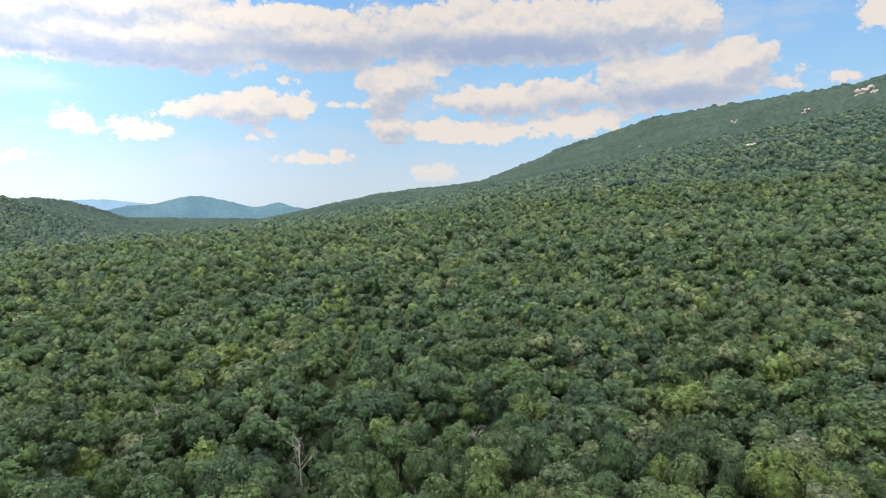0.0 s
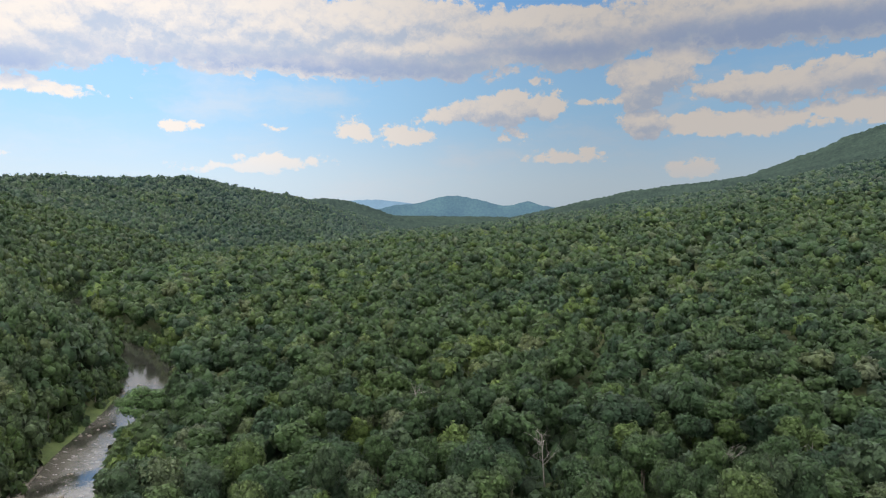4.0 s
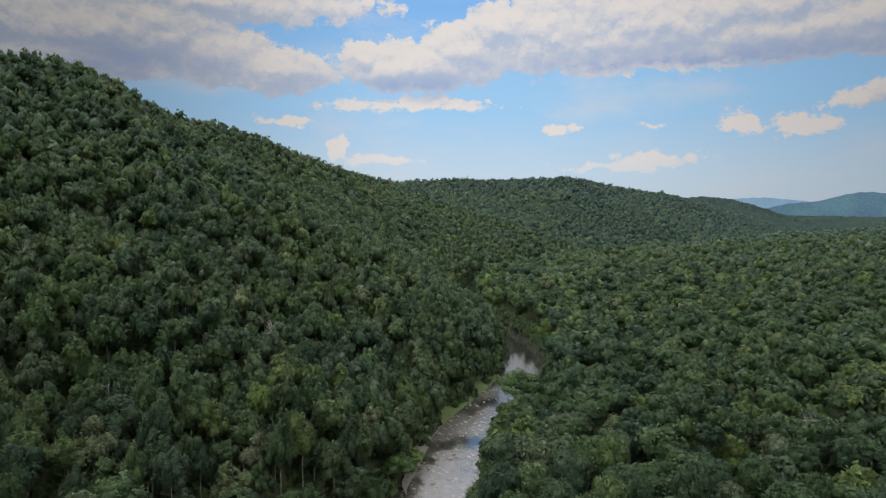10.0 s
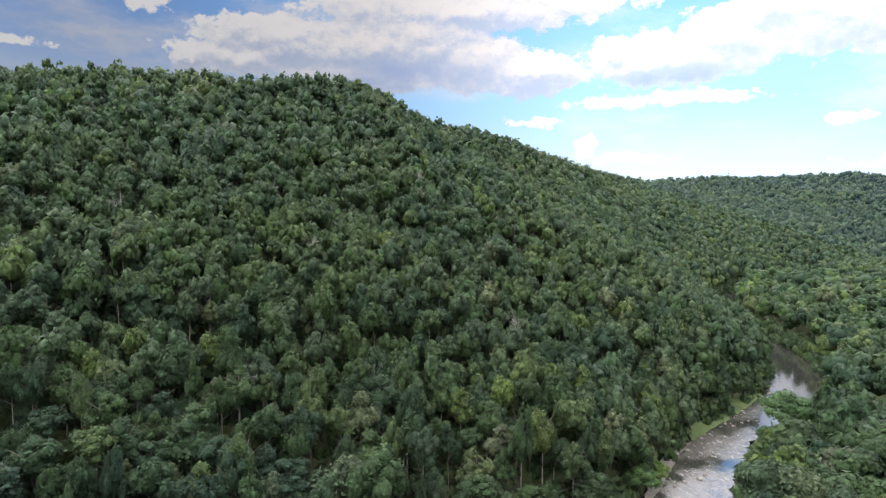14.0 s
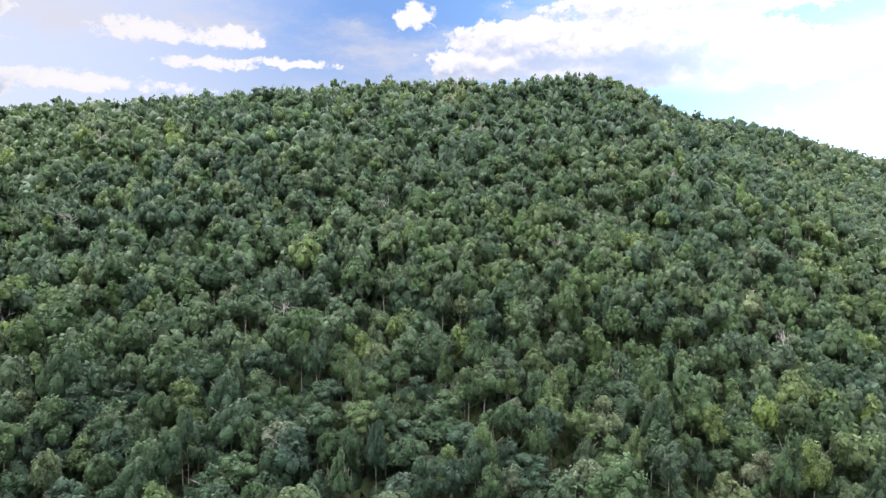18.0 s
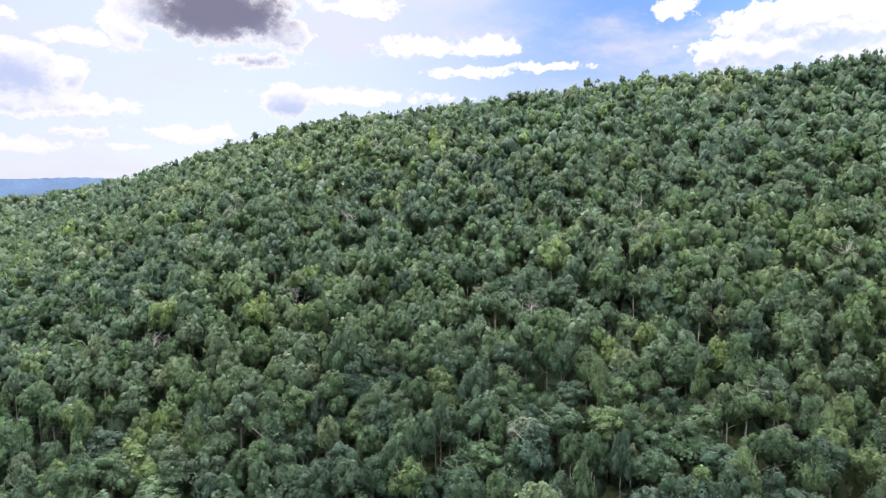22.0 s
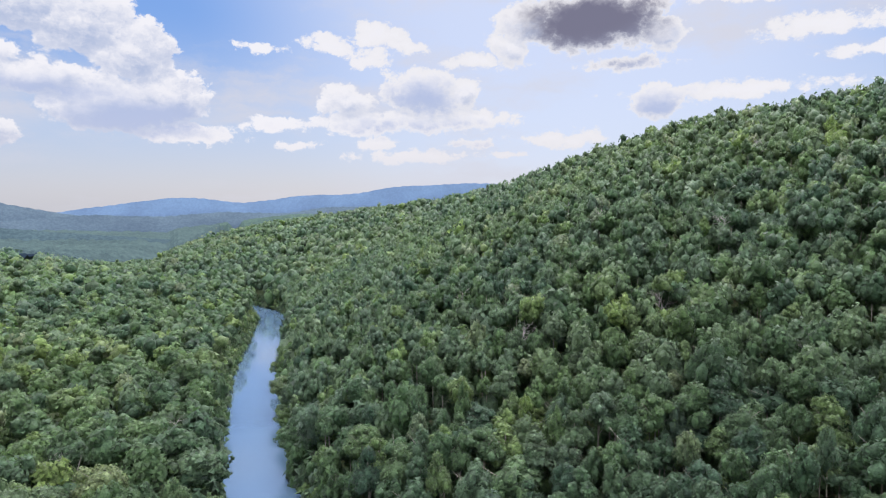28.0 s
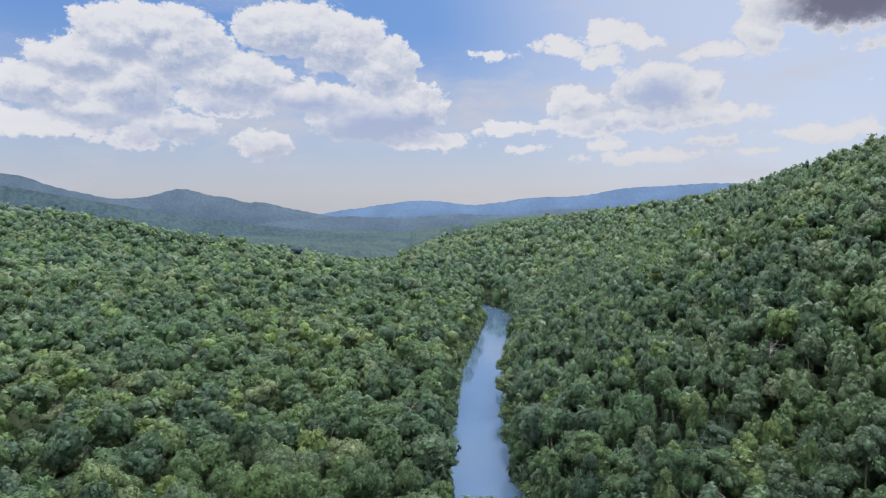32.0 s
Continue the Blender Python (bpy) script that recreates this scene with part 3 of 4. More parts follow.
def trunk_shape(radius, height, sides=5, limbs=0, seed=0):
    """A tapered stem with a few limbs: corners and four-sided faces."""
    rng = np.random.default_rng(seed)
    v, f = [], []

    def tube(a, b, r0, r1):
        a, b = np.array(a, float), np.array(b, float)
        w = (b - a) / np.linalg.norm(b - a)
        u = np.cross(w, (0.3, 0.9, 0.1))
        u /= np.linalg.norm(u)
        q = np.cross(w, u)
        base = len(v)
        for p, r in ((a, r0), ((a + b) / 2 + rng.normal(0, r0 * 0.7, 3), (r0 + r1) / 2), (b, r1)):
            for k in range(sides):
                t = 2 * math.pi * k / sides
                v.append(p + r * (u * math.cos(t) + q * math.sin(t)))
        for ring in range(2):
            for k in range(sides):
                k2 = (k + 1) % sides
                o = base + ring * sides
                f.append((o + k, o + k2, o + sides + k2, o + sides + k))

    tube((0, 0, -0.8), (0, 0, height), radius, radius * 0.35)
    for k in range(limbs):
        z = height * rng.uniform(0.5, 0.95)
        a = rng.uniform(0, 6.28)
        out = height * rng.uniform(0.13, 0.24)
        tube((0, 0, z), (out * math.cos(a), out * math.sin(a), z + out * rng.uniform(0.6, 1.3)), radius * 0.4, radius * 0.1)
    return np.array(v), np.array(f)


def scatter(spacing, reach, seed):
    """Jittered honeycomb of places within reach."""
    rng = np.random.default_rng(seed)
    nx, ny = int(2 * reach / spacing), int(2 * reach / (spacing * 0.866))
    i, j = np.meshgrid(np.arange(nx), np.arange(ny), indexing="ij")
    x = (i + 0.5 * (j % 2)) * spacing - reach
    y = j * spacing * 0.866 - reach
    p = np.stack([x, y], 2).reshape(-1, 2) + rng.normal(0, spacing * 0.2, (nx * ny, 2))
    return p[np.hypot(p[:, 0], p[:, 1]) < reach]


def in_view(x, y, margin=6):
    """The wide arc of the valley that the drone turns through."""
    a = (np.degrees(np.arctan2(-x, y)) + 95) % 360 - 95
    return (a > -36 - margin) & (a < 209 + margin)


STREAM = spline([xy(a, r) for a, r in ((-1, 700), (0.3, 560), (1.5, 450), (7.0, 330), (8.5, 260), (11, 190), (16, 130))], 12)


def wood_places():
    rng = np.random.default_rng(11)
    out = []
    for bank, gap, reach, inner, seed in ((1, 8.3, 960, 0, 5), (1, 11.0, 1720, 960, 15), (-1, 6.4, 960, 0, 6), (-1, 9.2, 1900, 960, 16)):
        p = scatter(gap, reach, seed)
        x, y = p[:, 0], p[:, 1]
        river = sample(LAND_RIVER, x, y)
        r = np.hypot(x, y)
        keep = (river * bank > RIVER_HALF + (4.5 if bank > 0 else 2)) & (in_view(x, y) | (r < 200)) & (r > max(12, inner))
        keep &= sample(LAND_BEHIND, x, y) < 45
        keep &= ~((np.degrees(np.arctan2(-x, y)) % 360 > 172) & (np.degrees(np.arctan2(-x, y)) % 360 < 216) & (r > 1120))
        head = np.degrees(np.arctan2(-x, y))
        keep &= ~((head > 44.6) & (head < 51) & (r > 246) & (r < 350) & (river > 0))
        keep &= ~((head > 47) & (head < 52) & (r > 300) & (r < 345) & (river < 0) & (river > -RIVER_HALF - 7))
        keep &= ~((head > 45) & (head < 60) & (r > 395) & (river < 0) & (river > -RIVER_HALF - 4))
        keep &= ~((head > 48) & (head < 60) & (r < 262) & (r > 120) & (np.abs(river) < RIVER_HALF + 11) & (river > 0))
        gully, _, _ = nearest(p, STREAM)
        keep &= gully > 4.0
        x, y, gully = x[keep], y[keep], gully[keep]
        n = len(x)
        z = sample(LAND_Z, x, y)
        slope = bank < 0
        big = 1 if not inner else gap / (8.3 if bank > 0 else 6.4)
        R = rng.normal(3.95, 0.95, n).clip(2.3, 6.6) if slope else rng.normal(4.95, 1.1, n).clip(3.2, 7.8)
        R *= 1 + 0.18 * np.exp(-((np.abs(sample(LAND_RIVER, x, y)) - RIVER_HALF) / 22) ** 2)
        H = rng.normal(17.5, 1, n) + rng.normal(0, 1, n) * np.where(np.hypot(x, y) < 330, 2.6, 1.4) if slope else rng.normal(20.5, 2.9, n).clip(12, 28) - 5 * np.exp(-(gully / 8) ** 2)
        # low growth on the point inside the bend, capped to fit the camera's view
        a, d = np.degrees(np.arctan2(-x, y)), np.hypot(x, y)
        H = np.where((a > 45) & (a < 51) & (d > 200) & (d < 262) & (not slope), np.minimum(H, (85 - 0.312 * d).clip(6, 30)), H)
        tone = rng.uniform(0, 1, n) ** 1.2
        # part of the slope gets bluer greens, haze put into the leaf tone
        if slope:
            tone = np.where(rng.uniform(0, 1, n) < 0.4, 0.66 + 0.16 * tone, tone)
        out.append(np.stack([x, y, z, R * big, H, np.full(n, 1.0 * slope), tone], 1))
    return np.vstack(out)


def understory_places():
    """Saplings and shrubs under the open stand on the steep side and in the gaps of the apron."""
    rng = np.random.default_rng(23)
    p = scatter(5.4, 560, 9)
    x, y = p[:, 0], p[:, 1]
    river, r, head = sample(LAND_RIVER, x, y), np.hypot(x, y), np.degrees(np.arctan2(-x, y))
    steep = (river < -RIVER_HALF - 6) & (sample(LAND_BEHIND, x, y) < 5) & (r < 400)
    rim, _, _ = nearest(p, FAR_CREST)
    brow = (rim < 24) & (head > 60) & (head < 160) & (r > 300)
    point = (head > 44) & (head < 50) & (r > 230) & (r < 285) & (river > RIVER_HALF + 2)
    keep = in_view(x, y) & (steep | brow | point | ((river > RIVER_HALF + 4) & (r > 100) & (r < 250)))
    x, y, brow = x[keep], y[keep], brow[keep]
    n = len(x)
    R = rng.uniform(1.9, 3.6, n) * np.where(brow, 1.4, 1)
    return np.stack([x, y, sample(LAND_Z, x, y) - 0.6, R, R * rng.uniform(1.8, 3.0, n), np.ones(n), rng.uniform(0, 0.9, n)], 1)


def bank_places():
    """Bushes and low trees that hang over the water on both banks."""
    rng = np.random.default_rng(21)
    line = RIVER[np.hypot(RIVER[:, 0], RIVER[:, 1]) < 900]
    d = np.gradient(line, axis=0)
    side = np.stack([-d[:, 1], d[:, 0]], 1) / np.linalg.norm(d, axis=1)[:, None]
    rows = []
    for i in range(len(line) - 1):
        for k in range(7):
            for bank in (1, -1):
                for depth in (0.6, 4.0):
                    p = line[i] + (line[i + 1] - line[i]) * (k + rng.uniform(0, 1)) / 7
                    q = p + side[i] * bank * (RIVER_HALF + depth + rng.uniform(-0.8, 1.6))
                    if -1 < bank * depth < 0 and rng.uniform() < 0.3:
                        continue
                    R = rng.uniform(1.6, 3.0) + 0.2 * depth
                    H = R * rng.uniform(1.5, 2.3) + 0.6 * depth
                    rows.append((q[0], q[1], 0, R, H, 1.0, rng.uniform(0.1, 0.95)))
    rows = np.array(rows)
    rows[:, 2] = np.maximum(sample(LAND_Z, rows[:, 0], rows[:, 1]) - 0.5, 0)
    open_bank = [(51.0, 285, 9), (53.8, 250, 8), (57.5, 208, 9), (57.6, 190, 8), (46.6, 330, 12), (46.0, 350, 10), (47.6, 318, 8), (49.6, 335, 7)]
    for a, r, clear in open_bank:
        x, y = xy(a, r)
        rows = rows[np.hypot(rows[:, 0] - x, rows[:, 1] - y) > clear]
    return rows


WOOD = wood_places()
BUSHES = bank_places()
DIST = np.hypot(WOOD[:, 0], WOOD[:, 1])
SEEN = in_view(WOOD[:, 0], WOOD[:, 1], 2)


def grow(name, label, rows, shapes, mat=None, kind="stuff"):
    """One joined wood from tree rows and a few crown shapes."""
    if not len(rows):
        return None
    rng = np.random.default_rng(len(rows))
    vs, fs, ts, outs, base = [], [], [], [], 0
    half = len(shapes) // 2
    pick = rng.integers(0, half, len(rows)) + np.where(rows[:, 5] > 0, half, 0)
    for k, (v, f, o, high) in enumerate(shapes):
        rr = rows[pick == k]
        n = len(rr)
        if not n:
            continue
        a = rng.uniform(0, 6.28, n)
        ca, sa = np.cos(a)[:, None], np.sin(a)[:, None]
        R = rr[:, 3][:, None]
        tall = np.where(rr[:, 5] > 0, 1.6, 1.2)[:, None] / high * rng.uniform(0.8, 1.2, (n, 1))
        x = (v[None, :, 0] * ca - v[None, :, 1] * sa) * R + rr[:, 0:1]
        y = (v[None, :, 0] * sa + v[None, :, 1] * ca) * R + rr[:, 1:2]
        top = v[:, 2].max()
        z = (v[None, :, 2] - top) * R * tall + (rr[:, 2] + rr[:, 4])[:, None]
        vs.append(np.stack([x, y, z], 2).reshape(-1, 3))
        outs.append(np.stack([o[None, :, 0] * ca - o[None, :, 1] * sa, o[None, :, 0] * sa + o[None, :, 1] * ca, np.repeat(o[None, :, 2], n, 0)], 2).reshape(-1, 3))
        fs.append((f[None] + (np.arange(n) * len(v))[:, None, None] + base).reshape(-1, 3))
        ts.append(np.repeat(rr[:, 6], len(f)))
        base += n * len(v)
    me = mesh_from(name, np.vstack(vs), np.vstack(fs), mat or LEAF_STUFF, np.concatenate(ts), smooth=True, out=np.vstack(outs))
    return tagged(new(name, me), label, "forest", kind=kind)


def build_trees():
    """The nearest trees one by one."""
    near = []
    for slope in (0, 1):
        own = np.where(SEEN & (DIST > 104) & (WOOD[:, 5] == slope))[0]
        near.append(own[np.argsort(DIST[own])][:300])
    near = np.concatenate(near)
    kinds = []
    for k in range(12):
        slope = k >= 6
        ob = tagged(new("slender_tree" if slope else "broadleaf_tree"), "tall slender broadleaf tree with pale trunk on steep bank" if slope else "full-crowned green broadleaf tree in closed summer canopy",
                    "tree", group="trees of the steep bank" if slope else "trees of the nearest wood")
        wide, deep = (4.0, (5.2, 7.0, 6.0)[k % 3]) if slope else (5.3, (5.6, 6.6, 6.1)[k % 3])
        v, f, out, _ = crown_shape(100 + k, 1000, 0.078 if slope else 0.072, (15 if slope else 18) + 2 * (k % 5), 1.1 if slope else 1.0, ICO1, 14,
                                   (k % 3) * (0.22 if slope else 0.08), 0.6 if slope else 0.25, deep / wide)
        v = (v - [0, 0, v[:, 2].max()]) * wide
        tall = 18 if slope else 20.5
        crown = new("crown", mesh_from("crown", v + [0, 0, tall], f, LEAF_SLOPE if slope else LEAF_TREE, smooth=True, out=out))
        crown.parent = ob
        tv, tf = trunk_shape(0.2 if slope else 0.26, tall - 3, 6, 3, k)
        trunk = new("trunk", mesh_from("trunk", tv[:18], tf[:12], BARK, smooth=True))
        trunk.parent = ob
        for j in range(1, 4):
            limb = new("limb", mesh_from("limb", tv[18 * j:18 * j + 18], tf[:12], BARK, smooth=True))
            limb.parent = ob
        kinds.append(ob)
    rng = np.random.default_rng(4)
    used = set()
    for i in near:
        x, y, z, R, H, slope, tone = WOOD[i]
        k = int(rng.integers(0, 6)) + (6 if slope else 0)
        m = pose(x, y, z, 0, 0, rng.uniform(0, 360))
        s = R / (4.0 if slope else 5.3)
        ob = kinds[k]
        if k not in used:
            used.add(k)
            ob.scale = (s, s, H / (18 if slope else 20.5))
            ob.matrix_basis = m @ Matrix.Diagonal((*ob.scale, 1))
        else:
            copy = copy_thing(ob, m)
            copy.scale = (s, s, H / (18 if slope else 20.5))
    return near


THINGS = build_trees()
rest = np.ones(len(WOOD), bool)
rest[THINGS] = False
for name, label, lo, hi, shapes in (
        ("hidden_wood", "closed canopy of broadleaf trees below the drone", 0, 200, [crown_shape(10 + k, 50, 0.4, 6, 1, ICO1) for k in range(6)]),
        ("near_wood", "closed canopy of mixed broadleaf trees", 100, 200, [crown_shape(20 + k, 300, 0.13, 14 + k % 5, 1, ICO1, 12, (k % 3) * 0.12, 0.2) for k in range(8)]
         + [crown_shape(130 + k, 300, 0.13, 13 + k % 6, 1, ICO1, 12, (k % 4) * 0.14, 0.45) for k in range(8)]),
        ("bank_wood", "closed canopy of mixed broadleaf trees", 200, 290, [crown_shape(30 + k, 100, 0.18, 12 + k % 4, 1, ICO1, 9, (k % 3) * 0.12, 0.2) for k in range(8)]
         + [crown_shape(140 + k, 100, 0.18, 12 + k % 4, 1, ICO1, 9, (k % 4) * 0.14, 0.45) for k in range(8)]),
        ("middle_wood", "dense green broadleaf forest covering valley slopes", 290, 500, [crown_shape(44 + k, 26, 0.25, 8 + k % 3, 1, ICO1, 4, (k % 3) * 0.12, 0.2) for k in range(8)]
         + [crown_shape(150 + k, 26, 0.25, 8 + k % 3, 1, ICO1, 4, (k % 4) * 0.14, 0.4) for k in range(8)]),
        ("upper_wood", "unbroken broadleaf forest farther up the valley", 500, 960, [crown_shape(60 + k, 10, 0.36, 6, 1, ICO1) for k in range(12)]),
        ("backdrop_ridge_wood", "broadleaf forest with painted blue haze on the far mountain side", 960, 1350, [crown_shape(80 + k, 4, 0.4, 4, 1, ICO1) for k in range(12)]),
        ("backdrop_hazy_wood", "broadleaf forest with painted haze on the farthest mountain side", 1350, 1900, [crown_shape(80 + k, 3, 0.4, 4, 1, ICO1) for k in range(12)])):
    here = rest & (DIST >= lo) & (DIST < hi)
    far = {960: LEAF_HAZE, 1350: LEAF_MORE_HAZE}.get(lo)
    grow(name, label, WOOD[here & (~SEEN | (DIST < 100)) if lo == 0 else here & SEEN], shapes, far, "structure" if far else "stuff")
grow("undergrowth", "saplings and shrubs on the steep forest floor", understory_places(), [crown_shape(120 + k, 8, 0.42, 4, 1.1, ICO1) for k in range(8)])
grow("bank_bushes", "bushes and low trees overhanging the river banks", BUSHES, [crown_shape(90 + k, 30, 0.33, 6, 1.1, ICO1, 2) for k in range(8)])


def build_stems():
    """Pale stems that show between the crowns of the steep side."""
    rng = np.random.default_rng(41)
    pick = np.where(rest & (WOOD[:, 5] > 0) & (DIST < 330) & (DIST > 116) & (rng.uniform(0, 1, len(WOOD)) < 0.5))[0]
    v, f = trunk_shape(0.26, 1.0, 4, 0)
    vs = []
    for i in pick:
        x, y, z, R, H, _, _ = WOOD[i]
        lean = rng.normal(0, 0.04, 2)
        q = v.copy()
        q[:, :2] *= rng.uniform(0.6, 1.1)
        q[:, 2] = np.where(q[:, 2] < 0, -1, q[:, 2] * (H - R))
        q[:, :2] += q[:, 2:3] * lean
        vs.append(q + [x, y, z])
    fs = (f[None] + (np.arange(len(pick)) * len(v))[:, None, None]).reshape(-1, 4)
    me = mesh_from("wood_stems", np.vstack(vs), fs, BARK)
    tagged(new("wood_stems", me), "pale grey trunks between the crowns", "tree trunks", kind="stuff")


def bare_branch(rng, height, spread):
    """One bare branch of a dead tree, forking twice."""
    v, f = [], []

    def stick(a, b, r0, r1):
        w = (b - a) / np.linalg.norm(b - a)
        u = np.cross(w, (0.31, 0.2, 0.93))
        u /= np.linalg.norm(u)
        q = np.cross(w, u)
        o = len(v)
        for p, r in ((a, r0), (b, r1)):
            for k in range(4):
                v.append(p + r * (u * math.cos(k * 1.571) + q * math.sin(k * 1.571)))
        for k in range(4):
            f.append((o + k, o + (k + 1) % 4, o + 4 + (k + 1) % 4, o + 4 + k))

    for k in range(1):
        z = height * rng.uniform(0.42, 0.98)
        a = rng.uniform(0, 6.28)
        out = np.array([math.cos(a), math.sin(a), rng.uniform(0.5, 1.3)]) * spread * rng.uniform(0.5, 1.0) * (1.3 - z / height)
        tip = np.array([0, 0, z]) + out
        stick(np.array([0, 0, z]), tip, 0.11, 0.05)
        for _ in range(3):
            twig = tip - out * rng.uniform(0, 0.5)
            fork = twig + out * 0.5 + rng.normal(0, spread * 0.2, 3)
            stick(twig, fork, 0.05, 0.025)
            stick(fork, fork + rng.normal(0, spread * 0.16, 3) + [0, 0, 0.3], 0.03, 0.015)
    return np.array(v), np.array(f)


def build_snags():
    """Dead standing trees, bare and bleached, among the living ones."""
    rng = np.random.default_rng(52)
    wood = bark_material("bleached_wood", (0.20, 0.185, 0.165), (0.38, 0.36, 0.33))
    kinds = []
    for k in range(5):
        tall = (15, 18, 13, 20, 16)[k]
        ob = tagged(new("dead_tree"), "bare bleached dead tree standing among living trees", "dead tree", group="dead trees of the slope")
        tv, tf = trunk_shape(0.24, tall, 6, 0, 70 + k)
        part = new("trunk", mesh_from("trunk", tv, tf, wood, smooth=True))
        part.parent = ob
        for _ in range(11):
            bv, bf = bare_branch(rng, tall, 5.0)
            part = new("branch", mesh_from("branch", bv, bf, wood))
            part.parent = ob
        kinds.append(ob)
    # heading, distance
    spots = [(72.5, 232), (70.0, 205), (83, 172), (88, 215), (92, 262), (97, 190), (104, 232), (109, 300), (113, 176), (118, 240),
             (123, 182), (129, 245), (134, 210), (139, 275), (146, 195), (151, 250), (79, 300), (100, 315), (127, 320), (95, 160),
             (12.5, 165), (-3, 150), (-9, 172), (24, 190), (184, 178), (176, 200)]
    for i, (a, r) in enumerate(spots):
        x, y = xy(a, r)
        z = float(sample(LAND_Z, np.array([x]), np.array([y]))[0])
        m = pose(x, y, z + (3 if a < 30 or a > 170 else 0), rng.uniform(-4, 4), rng.uniform(-4, 4), rng.uniform(0, 360))
        if i < 5:
            kinds[i].matrix_basis = m
        else:
            copy_thing(kinds[i % 5], m)


def stone_material(name, dark, pale, rough=0.85):
    mat, n, skin, out = material(name)
    where = n.add("ShaderNodeNewGeometry").outputs["Position"]
    a, b = n.noise(where, 0.25, 4), n.noise(where, 3.0, 6, 0.65)
    tint = n.mix(n.span(b, 0.35, 0.68), dark, pale)
    n.put(n.mix(n.span(a, 0.4, 0.65, 0, 0.5), tint, tuple(0.6 * v for v in dark)), skin.inputs["Base Color"])
    skin.inputs["Roughness"].default_value = rough
    bump = n.add("ShaderNodeBump")
    bump.inputs["Distance"].default_value = 0.12
    n.put(b, bump.inputs["Height"])
    n.put(bump.outputs[0], skin.inputs["Normal"])
    return mat


def stone_mesh(name, seed, mat, size=1.0):
    rng = np.random.default_rng(seed)
    v = ICO2[0] * rng.uniform(0.78, 1.16, (len(ICO2[0]), 1)) * np.array([1, rng.uniform(0.6, 0.9), rng.uniform(0.4, 0.65)]) * size
    return mesh_from(name, v, ICO2[1], mat)


def bank_strip(name, label, category, lo, hi, inner, outer, rise, mat):
    """A low open shelf along a bank of the northern reach; offsets count towards the far bank."""
    r = np.hypot(RIVER[:, 0], RIVER[:, 1])
    a = np.degrees(np.arctan2(-RIVER[:, 0], RIVER[:, 1]))
    line = spline(RIVER[(r > lo) & (r < hi) & (a > 40) & (a < 70)], 3)
    d = np.gradient(line, axis=0)
    side = np.stack([d[:, 1], -d[:, 0]], 1) / np.linalg.norm(d, axis=1)[:, None]
    rng = np.random.default_rng(int(lo))
    ends = np.sin(np.linspace(0, math.pi, len(line))) ** 0.5
    rows = []
    for w in np.linspace(0, 1, 8):
        reach = inner + (outer - inner) * w * ends + rng.normal(0, 0.25, len(line))
        z = -0.3 + (rise + 0.3) * w ** 0.6 + rng.normal(0, 0.06, len(line))
        rows.append(np.c_[line + side * reach[:, None], z])
    v = np.stack(rows, 1).reshape(-1, 3)
    me = mesh_from(name, v, grid_faces(len(line), 8, False), mat, smooth=True)
    tagged(new(name, me), label, category, kind="structure")


def grass_material():
    mat, n, skin, out = material("bank_grass")
    where = n.add("ShaderNodeNewGeometry").outputs["Position"]
    a, b = n.noise(where, 0.3, 4), n.noise(where, 4.0, 5, 0.7)
    tint = n.mix(n.span(a, 0.35, 0.65), (0.065, 0.11, 0.032), (0.11, 0.16, 0.045))
    n.put(n.mix(n.span(b, 0.4, 0.75, 0, 0.6), tint, (0.22, 0.23, 0.10)), skin.inputs["Base Color"])
    skin.inputs["Roughness"].default_value = 0.9
    bump = n.add("ShaderNodeBump")
    bump.inputs["Distance"].default_value = 0.3
    n.put(b, bump.inputs["Height"])
    n.put(bump.outputs[0], skin.inputs["Normal"])
    return mat


def build_river_edges():
    gravel = stone_material("gravel", (0.15, 0.13, 0.11), (0.30, 0.27, 0.23))
    bank_strip("grass_bank", "grassy shelf on the river bank below the wooded slope", "river bank", 232, 306, RIVER_HALF - 2.2, RIVER_HALF + 6, 1.7, grass_material())
    bank_strip("grass_point", "grassy point inside the bend of the river", "river bank", 246, 312, -RIVER_HALF + 5.5, -RIVER_HALF - 7, 1.5, bpy.data.materials["bank_grass"])
    bank_strip("gravel_bar", "pale gravel bar at the edge of the river", "gravel bar", 176, 236, RIVER_HALF - 2.6, RIVER_HALF + 2.0, 0.9, gravel)
    rng = np.random.default_rng(63)
    rock = stone_material("river_rock", (0.20, 0.18, 0.15), (0.44, 0.40, 0.34))
    meshes = [stone_mesh("river_stone", 200 + k, rock) for k in range(5)]
    r = np.hypot(RIVER[:, 0], RIVER[:, 1])
    a = np.degrees(np.arctan2(-RIVER[:, 0], RIVER[:, 1]))
    line = spline(RIVER[(r > 170) & (r < 330) & (a > 40) & (a < 70)], 2)
    d = np.gradient(line, axis=0)
    side = np.stack([d[:, 1], -d[:, 0]], 1) / np.linalg.norm(d, axis=1)[:, None]
    for i in range(70):
        k = int(rng.integers(0, len(line)))
        off = rng.normal(8.5, 1.4) if i % 2 else rng.normal(1.5, 3.0)
        p = line[k] + side[k] * off
        ob = new("river_stone", meshes[i % 5])
        s = rng.uniform(0.25, 0.65) if i % 6 else rng.uniform(0.7, 1.1)
        ob.matrix_basis = pose(p[0], p[1], 0.05 * s, 0, 0, rng.uniform(0, 360)) @ Matrix.Diagonal((s, s, s, 1))
        tagged(ob, "grey brown boulder in the shallow river", "stone", group="boulders in the shallows")


